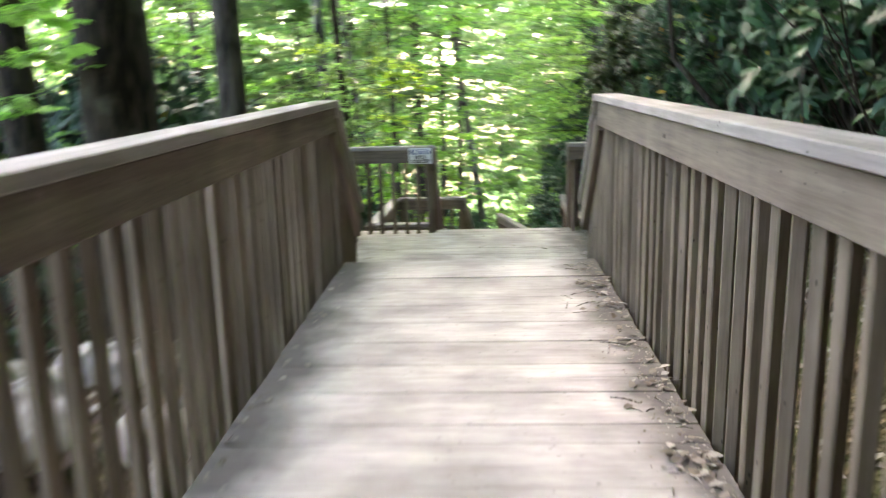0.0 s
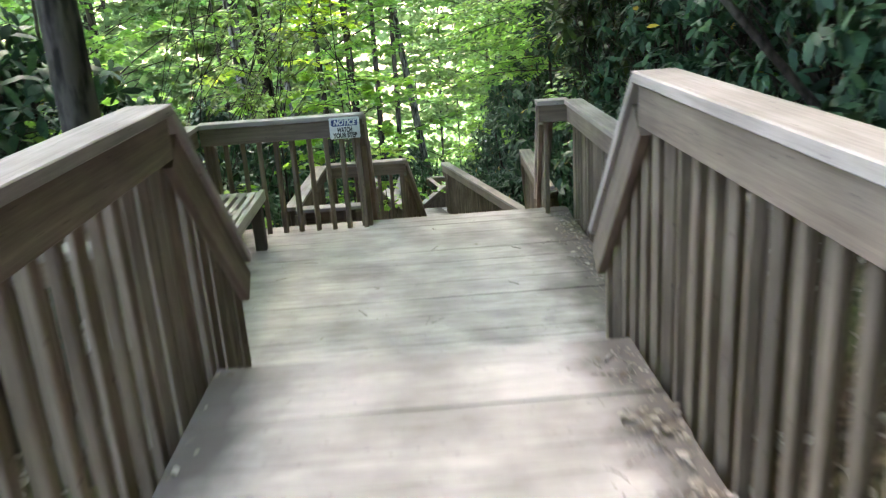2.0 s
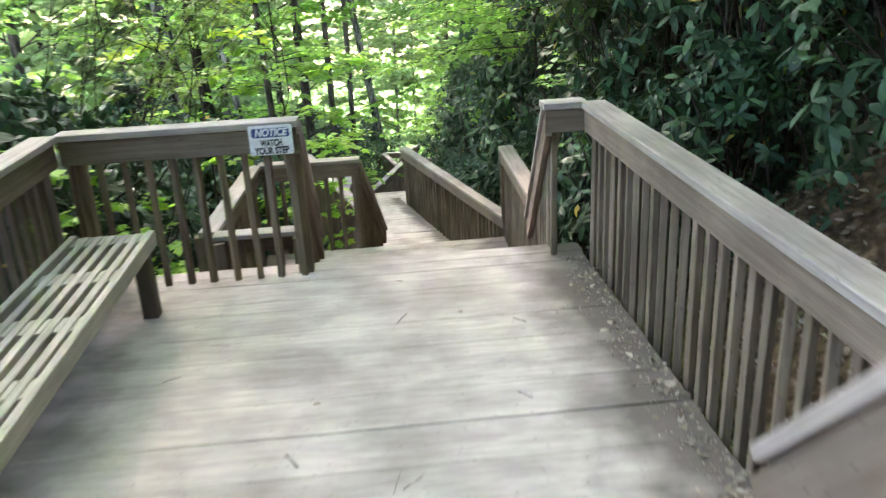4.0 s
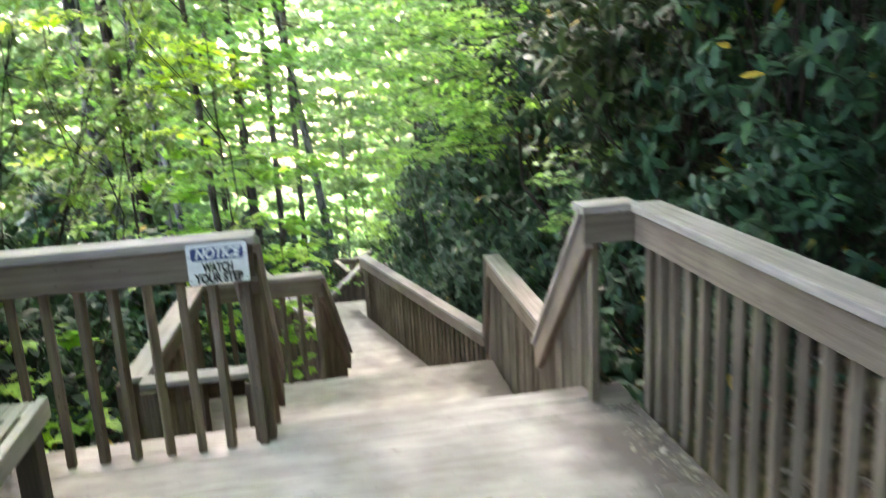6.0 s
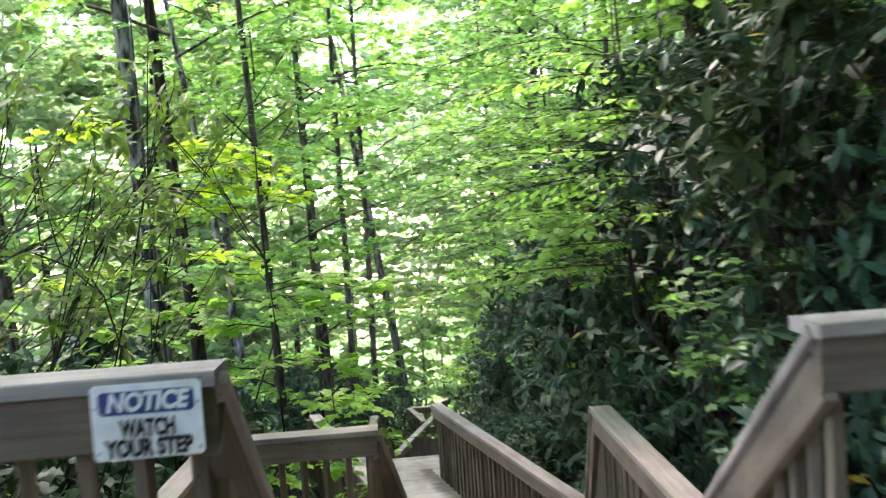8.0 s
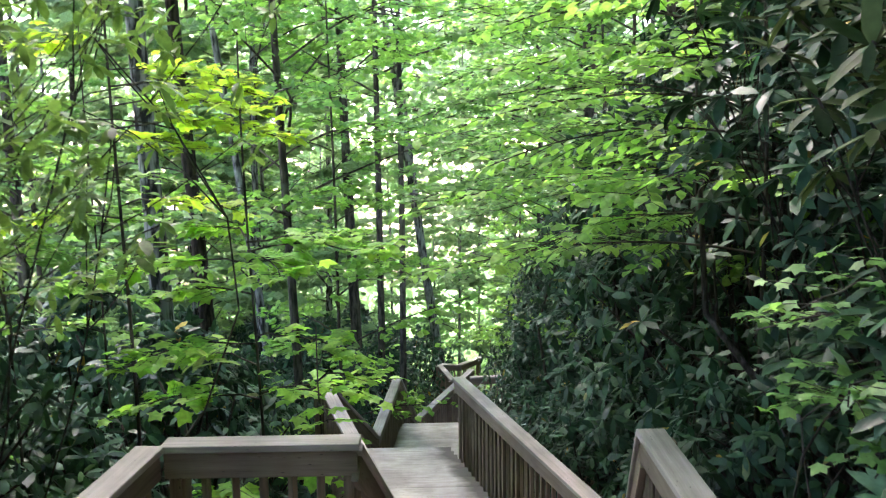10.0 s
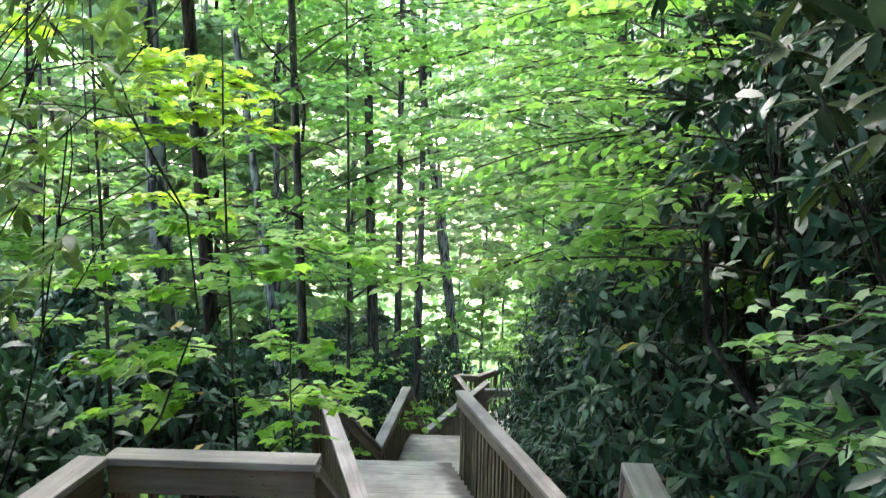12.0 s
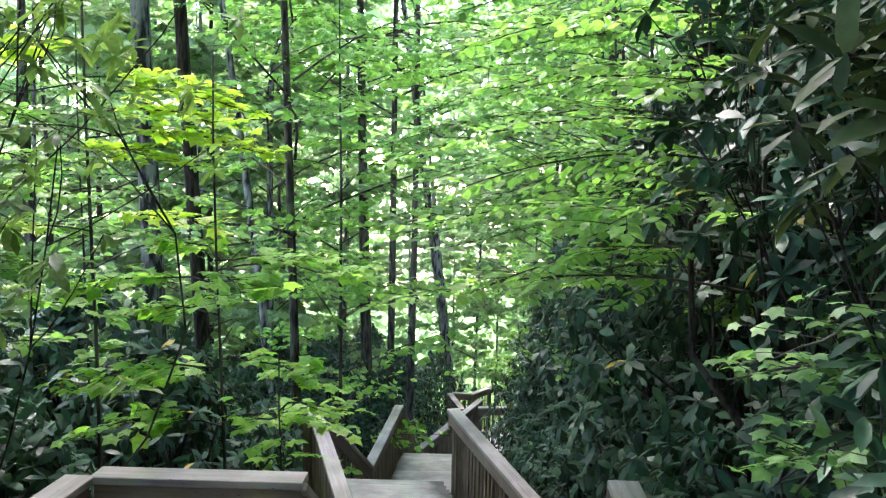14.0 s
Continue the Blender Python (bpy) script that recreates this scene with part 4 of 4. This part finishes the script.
PI = math.pi
sapling(-0.42, 14.5, 1.5, ((-0.95, 3.0, 0.9), (-0.9, 0.2, 0.75), (-0.7, 2.5, 0.8), (-0.55, 3.6, 0.9), (-0.5, -0.3, 0.6), (-0.2, 2.8, 0.7), (0.0, 3.3, 1.0), (0.1, 0.0, 1.0), (0.15, 0.5, 0.8), (0.05, 5.2, 0.7), (0.2, 2.2, 0.8)),
        "bright green maple sapling beside the middle landing", LOBED_LEAF, GREEN, 0.115, 71, 0.014, (0, 0), 28)
sapling(-1.45, 14.9, 2.6, ((1.1, -0.4, 1.2), (0.95, -0.1, 1.3), (1.25, 0.1, 1.1), (0.85, -0.7, 0.9), (1.35, -0.2, 0.9), (0.4, 0.2, 0.8), (0.3, 3.4, 0.9), (1.6, 2.8, 0.8)),
        "maple sapling with sunlit yellow-green branches", LOBED_LEAF, SUNLIT_MAPLE, 0.11, 72, 0.018, (0, 0), 28)
sapling(0.1, 14.1, -0.35, ((-0.75, 3.4, 0.35), (-0.7, 0.3, 0.4), (-0.85, 5.0, 0.35), (-0.6, 1.4, 0.3)), "small maple seedling by the stairs", LOBED_LEAF, GREEN, 0.1, 73, 0.008)
sapling(3.3, 16.0, 3.2, ((0.3, 3.0, 2.2), (0.55, 3.3, 2.6), (0.9, 2.8, 2.5), (1.2, 3.2, 2.6), (0.75, 3.7, 2.2), (1.5, 2.9, 2.4), (1.8, 3.4, 2.2), (0.0, 3.5, 1.6), (2.3, 3.0, 2.0)),
        "beech sapling reaching over the boardwalk in flat sprays", OVAL_LEAF, BEECH, 0.11, 74, 0.03, (-0.2, 0), 36)
sapling(3.2, 19.5, 3.4, ((0.2, 3.1, 2.4), (0.7, 2.9, 2.7), (1.2, 3.3, 2.8), (1.7, 3.0, 2.6), (2.2, 3.4, 2.2), (0.4, 3.5, 2.2)), "beech sapling reaching over the boardwalk in flat sprays", OVAL_LEAF, BEECH, 0.11, 75, 0.03, (-0.2, 0), 36)
sapling(-1.9, 11.6, -0.1, ((-0.9, 0.0, 0.7), (-0.7, 0.7, 0.6), (-1.1, 5.6, 0.7), (-0.5, 1.8, 0.5), (-1.3, 0.3, 0.8)), "low maple sapling below the landing railing", LOBED_LEAF, GREEN, 0.11, 77, 0.01)
sapling(-2.2, 10.6, 0.6, ((-0.5, 0.2, 0.6), (-0.2, 1.0, 0.7), (0.1, 5.9, 0.6), (-0.8, 0.4, 0.6), (0.3, 2.6, 0.6)), "low maple sapling below the landing railing", LOBED_LEAF, GREEN, 0.11, 78, 0.012)
sapling(-0.2, 13.75, -0.9, ((-1.2, 0.3, 0.45), (-1.35, 3.3, 0.5), (-1.5, 0.0, 0.5), (-1.1, 4.5, 0.4), (-1.6, 2.4, 0.45), (-1.75, 5.6, 0.5)), "maple seedling with broad leaves behind the landing railing", LOBED_LEAF, GREEN, 0.11, 84, 0.008, (0, 0), 18)
sapling(-2.9, 6.2, 2.4, ((1.3, 0.8, 0.9), (1.6, 0.2, 0.8), (1.0, 1.6, 0.9), (1.9, 5.8, 0.8), (0.6, 0.4, 0.7)), "maple sapling with broad green leaves", LOBED_LEAF, MAPLE, 0.15, 79, 0.018)


sapling(-2.5, 15.2, 1.6, ((-0.3, 0.2, 1.0), (0.0, -0.3, 1.1), (0.3, 0.4, 1.0), (0.55, -0.1, 1.1), (0.8, 0.7, 0.9), (-0.6, 0.1, 0.9), (0.1, 5.4, 0.9), (0.4, 2.4, 0.9), (1.1, 5.8, 0.8)),
        "beech sapling with flat sprays of pale green leaves", OVAL_LEAF, MAPLE, 0.12, 80, 0.014, (0, 0), 30)
sapling(-2.7, 17.4, 2.2, ((-0.4, 0.1, 1.2), (0.1, -0.2, 1.2), (0.5, 0.3, 1.2), (0.9, 0.0, 1.2), (1.3, -0.4, 1.0), (0.2, 5.2, 1.0), (0.7, 2.6, 0.9)),
        "beech sapling with flat sprays of pale green leaves", OVAL_LEAF, MAPLE, 0.12, 81, 0.016, (0, 0), 30)


def beech(x, y, top_z, limbs, label, size, seed, mat=SPRAY_LEAF):
    """A young beech: (height, bearing, length) limbs, each a flat spray of alternate twigs and leaves."""
    r = np.random.default_rng(seed)
    z = float(ground_z(x, y)) - 0.1
    top = tagged(empty("sapling", x, y, z), label, "sapling")
    wood = [([Vector((0.05 * math.sin(4 * k), 0.03 * math.sin(7 * k), (top_z - z) * k)) for k in np.linspace(0, 1, 9)], [0.02 * (1 - 0.75 * k) + 0.003 for k in np.linspace(0, 1, 9)])]
    O, D, U, S = [], [], [], []
    for h, a, L in limbs:
        d, side = np.array((math.cos(a), math.sin(a), 0.0)), np.array((-math.sin(a), math.cos(a), 0.0))
        bend, roll = r.normal(0, 0.1), r.normal(0, 0.12)
        at = lambda t: np.array((0, 0, h - z)) + d * L * t + side * L * bend * t * t + np.array((0, 0, L * (0.22 * t - 0.3 * t * t)))
        ts = np.linspace(0, 1, 9)
        wood.append(([Vector(at(t)) for t in ts], [0.0075 * (1 - 0.8 * t) + 0.0015 for t in ts]))
        n = int(9 * L) + 3
        for j in range(n):
            t = 0.18 + 0.82 * (j + r.random()) / n
            p, sg = at(t), (1 if j % 2 else -1)
            ang = r.uniform(0.5, 0.95)
            w = d * math.cos(ang) + side * sg * math.sin(ang)
            w[2] = roll * sg + r.normal(-0.06, 0.08)
            l = r.uniform(0.2, 0.55) * (1.25 - 0.75 * t) + 0.06
            wood.append(([Vector(p), Vector(p + w * l * 0.5 + np.array((0, 0, 0.01))), Vector(p + w * l)], [0.003, 0.002, 0.0012]))
            across = np.cross(w, (0, 0, 1.0))
            m = max(3, int(l / 0.038))
            for q in range(m):
                e = (q + 0.7) / m
                if r.random() < 0.08:
                    continue
                O.append(p + w * l * e + r.normal(0, 0.004, 3))
                D.append(w * (0.55 + (q == m - 1)) + across * (1 if q % 2 else -1) * (0.75 if q < m - 1 else 0.1) + np.array((0, 0, r.uniform(-0.5, 0.05))))
                U.append(np.array((0, 0, 1.0)) + r.normal(0, 0.28, 3))
                S.append(size * r.uniform(0.65, 1.15))
    tagged(attach("branching", tubes("branching", wood, BARK_DARK, 5), top), kind="stuff")
    tagged(attach("foliage", leaf_mesh("foliage", OVAL_LEAF, np.array(O), np.array(D), np.array(U), np.array(S), mat), top), kind="stuff")


SPRAY = "young beech reaching over the boardwalk in flat pale sprays"
beech(2.8, 13.9, 2.7, ((0.1, 3.2, 2.1), (0.3, 3.45, 1.7), (0.5, 2.95, 2.2), (0.8, 3.3, 1.7), (1.0, 3.0, 2.0), (1.3, 3.4, 1.5), (1.6, 3.1, 1.6), (0.6, 3.8, 1.2), (1.2, 3.9, 1.1)), SPRAY, 0.1, 83)
beech(3.0, 15.8, 3.0, ((0.9, 3.2, 1.6), (1.2, 3.4, 1.8), (1.5, 3.0, 1.7), (1.8, 3.3, 1.6), (2.1, 3.1, 1.5), (0.6, 3.5, 1.4)), SPRAY, 0.085, 87)
sapling(2.8, 12.1, 0.7, ((-0.25, 3.3, 0.5), (-0.1, 3.8, 0.6), (0.05, 3.0, 0.6), (0.2, 3.5, 0.55), (-0.4, 3.9, 0.5), (0.35, 4.2, 0.5), (-0.3, 2.7, 0.5)), "low maple seedling with pale green leaves by the stair railing", LOBED_LEAF, BEECH, 0.075, 82, 0.01, (-0.1, 0), 22)


def rock(x, y, w, d, h, seed):
    r = np.random.default_rng(seed)
    bm = bmesh.new()
    bmesh.ops.create_icosphere(bm, subdivisions=2, radius=1.0)
    for v in bm.verts:       # broken faces: the ball cut back along some flat planes
        v.co *= 1 + 0.05 * r.normal()
    for _ in range(11):
        k = Vector(r.normal(0, 1, 3)).normalized()
        cut = r.uniform(0.5, 0.82)
        for v in bm.verts:
            over = v.co.dot(k) - cut
            if over > 0:
                v.co -= k * over * 0.94
    for v in bm.verts:
        v.co = Vector((v.co.x * w, v.co.y * d, v.co.z * h * 1.4))
    me = bpy.data.meshes.new("rock")
    bm.to_mesh(me)
    bm.free()
    me.materials.append(ROCK)
    ob = attach("rock", me, None, pose(x, y, float(ground_z(x, y)) + h * 0.25, 0, 0, float(r.uniform(0, 360))))
    tagged(ob, "pale weathered boulder on the ground below the deck", "rock", "boulders below the deck")


r5 = np.random.default_rng(77)
for i in range(34):
    rock(r5.uniform(-2.6, -0.62), r5.uniform(0.2, 5.2), *(r5.uniform(0.1, 0.26) * np.array((1.0, r5.uniform(0.6, 0.95), 0.6))), 90 + i)
for i, (x, y, w) in enumerate(((-0.95, 3.5, 0.42), (-1.5, 4.1, 0.5), (-1.0, 4.5, 0.4), (-1.95, 4.7, 0.55), (-1.45, 5.1, 0.45), (-0.8, 2.7, 0.38), (-1.5, 3.1, 0.5), (-0.85, 1.9, 0.36), (-2.3, 3.8, 0.5))):
    rock(x, y, w * 0.78, w * 0.68, w * 0.42, 300 + i)


def leafy_stuff(name, x, y, z, size, seed, label, mat, flat=1.0):
    r = np.random.default_rng(seed)
    n = len(x)
    o = np.stack((x, y, z), 1)
    me = leaf_mesh(name, FAR_LEAF, o, r.normal(0, 1, (n, 3)) * (1, 1, 0.6), np.array((0, -0.2, flat)) + r.normal(0, 1.0 if flat < 1 else 0.5, (n, 3)), size * r.uniform(0.6, 1.3, n), mat)
    tagged(attach(name, me), label, "foliage", kind="stuff")


def far_woods():
    """The leafy distance, beyond the trees that can be told apart, with a clearing straight down the slope."""
    r = np.random.default_rng(9)
    n = 170000
    a, d = r.uniform(-1.9, 1.9, n), r.uniform(55, 100, n)
    x, y = np.sin(a) * d, np.cos(a) * d + 5
    cx, cy = np.floor(x / 3.5), np.floor(y / 5.0)
    lump = (np.abs(np.sin(cx * 12.9 + cy * 78.2)) * 43758.5) % 1.0
    low = ground_z(np.clip(x, -8, 7), y)
    top = 26 + 18 * lump
    z = low + r.uniform(0, 1, n) * (top + np.clip(-low - 8, 0, 30))
    gap = (np.abs(a + 0.01) < 0.075) & (z > -16) & (z < 3) & (r.random(n) < 0.45)
    x, y, z = x[~gap], y[~gap], z[~gap]
    leafy_stuff("far_woods", x + r.normal(0, 0.6, len(x)), y, z, 0.9, 9, "bright green leafy forest in the distance, haze in its colour", FAR_HAZY, 0.3)
    n = 26000
    x, y = r.uniform(-16, 11, n), r.uniform(21, 52, n)
    keep = ~((x > -0.6) & (x < 3.4) & (y < 31.5))
    x, y = x[keep], y[keep]
    open_view = (y > 34) & (np.abs(x - 0.6) < 2.5)
    x, y = x[~open_view], y[~open_view]
    patch = np.abs(np.sin(x * 0.9 + 1.3 * np.sin(y * 0.7)) * np.cos(y * 0.6 + x * 0.3))
    leafy_stuff("undergrowth", x, y, ground_z(x, y) + r.random(len(x)) * (0.25 + 1.5 * patch), 0.22, 10, "green undergrowth covering the forest floor", BEECH)


far_woods()


def shade_canopy():
    """Unseen loose leaf layers, added to shade the bank and the path from above."""
    r = np.random.default_rng(23)
    n = 30000
    x, y = r.uniform(1.5, 13, n), r.uniform(-8, 19, n)
    keep = (y < 15.5) | (x > 2.3)
    x, y = x[keep], y[keep]
    n = len(x)
    leafy_stuff("shade_canopy", x, y, 4.8 + 0.5 * (x - 1.5) + r.uniform(0, 2.2, n), 0.34, 24, "unseen leaf layer added over the bank to shade it", BEECH, 1.0)
    n = 36000
    x, y = r.uniform(-8, 1.6, n), r.uniform(-15, 15.5, n)
    keep = (y < -0.5) | ((x > -0.9) & (y < 7.0)) | ((x > -3.2) & (y > 10.0))
    x, y = x[keep], y[keep]
    n = len(x)
    leafy_stuff("path_shade_canopy", x, y, 5.5 + r.uniform(0, 2.6, n) + 0.1 * np.abs(x), 0.34, 25, "unseen leaf layer added over the path to shade it", BEECH, 1.0)


shade_canopy()


# ---- fallen leaves and twigs ----
def litter(name, xs, ys, zs, size, seed, label):
    r = np.random.default_rng(seed)
    n = len(xs)
    o = np.stack((xs, ys, zs), 1)
    me = leaf_mesh(name, OVAL_LEAF, o, np.stack((r.normal(0, 1, n), r.normal(0, 1, n), r.normal(0, 0.12, n)), 1), np.array((0, 0, 1.0)) + r.normal(0, 0.22, (n, 3)), size * r.uniform(0.5, 1.3, n), LITTER)
    tagged(attach(name, me), label, "leaf litter", kind="stuff")


def twig_litter(name, n, at, seed, label):
    """Broken twigs lying about; at(r) gives a place."""
    r = np.random.default_rng(seed)
    bits = []
    for _ in range(n):
        p, a, l = Vector(at(r)), r.uniform(0, 6.3), r.uniform(0.03, 0.14)
        d = Vector((math.cos(a), math.sin(a), r.uniform(-0.03, 0.06)))
        bits.append(([p, p + d * l * 0.5 + Vector((0, 0, r.uniform(0, 0.006))), p + d * l], [r.uniform(0.0015, 0.0035)] * 3))
    tagged(attach(name, tubes(name, bits, DRY_TWIG, 4)), label, "twigs", kind="stuff")


r4 = np.random.default_rng(17)
for name, x, y0, y1, z, n, seed in (("deck", UR, -2.5, 5.7, Z0, 520, 1), ("landing", 1.84, 6.5, 9.6, Z1, 260, 2)):
    ys = y0 + (y1 - y0) * r4.random(n)
    ys = ys + 0.12 * np.sin(ys * 9) + 0.2 * np.sin(ys * 3.1)      # drifts
    litter("leaf_litter", x - np.abs(r4.normal(0, 0.075, n)) + 0.01, np.clip(ys, y0, y1), z + 0.004 + 0.012 * r4.random(n), 0.042, seed, "dry fallen leaves along the " + name + "'s edge")
    litter("leaf_crumbs", x - np.abs(r4.normal(0, 0.09, 3 * n)) + 0.01, r4.uniform(y0, y1, 3 * n), z + 0.003 + 0.006 * r4.random(3 * n), 0.014, seed + 20, "crumbled dry leaves along the " + name + "'s edge")
    twig_litter("twig_litter", n // 4, lambda r: (x - abs(r.normal(0, 0.09)) - 0.02, r.uniform(y0, y1), z + 0.006), seed + 30, "broken dry twigs along the " + name + "'s edge")
n = 160
litter("leaf_litter", UL + np.abs(r4.normal(0, 0.05, n)), r4.uniform(-2.5, 5.7, n), 0.006 + 0.01 * r4.random(n), 0.03, 3, "dry fallen leaf crumbs on the deck")
litter("leaf_litter", np.array((-0.03, 0.28, 0.62, 1.0)), np.array((7.35, 8.1, 6.95, 8.9)), np.full(4, Z1 + 0.006), 0.06, 8, "few dry leaves lying on the landing")
twig_litter("twig_litter", 14, lambda r: (r.uniform(-0.7, 1.6), r.uniform(6.5, 9.5), Z1 + 0.004), 41, "scattered twigs on the landing")
n = 9000
gx, gy = np.concatenate((r4.uniform(1.75, 4.5, n // 2), r4.uniform(-6, -1.3, n - n // 2))), r4.uniform(-2, 16, n)
litter("forest_litter", gx, gy, ground_z(gx, gy) + 0.01 + 0.03 * r4.random(n), 0.08, 4, "brown fallen leaves on the forest floor")
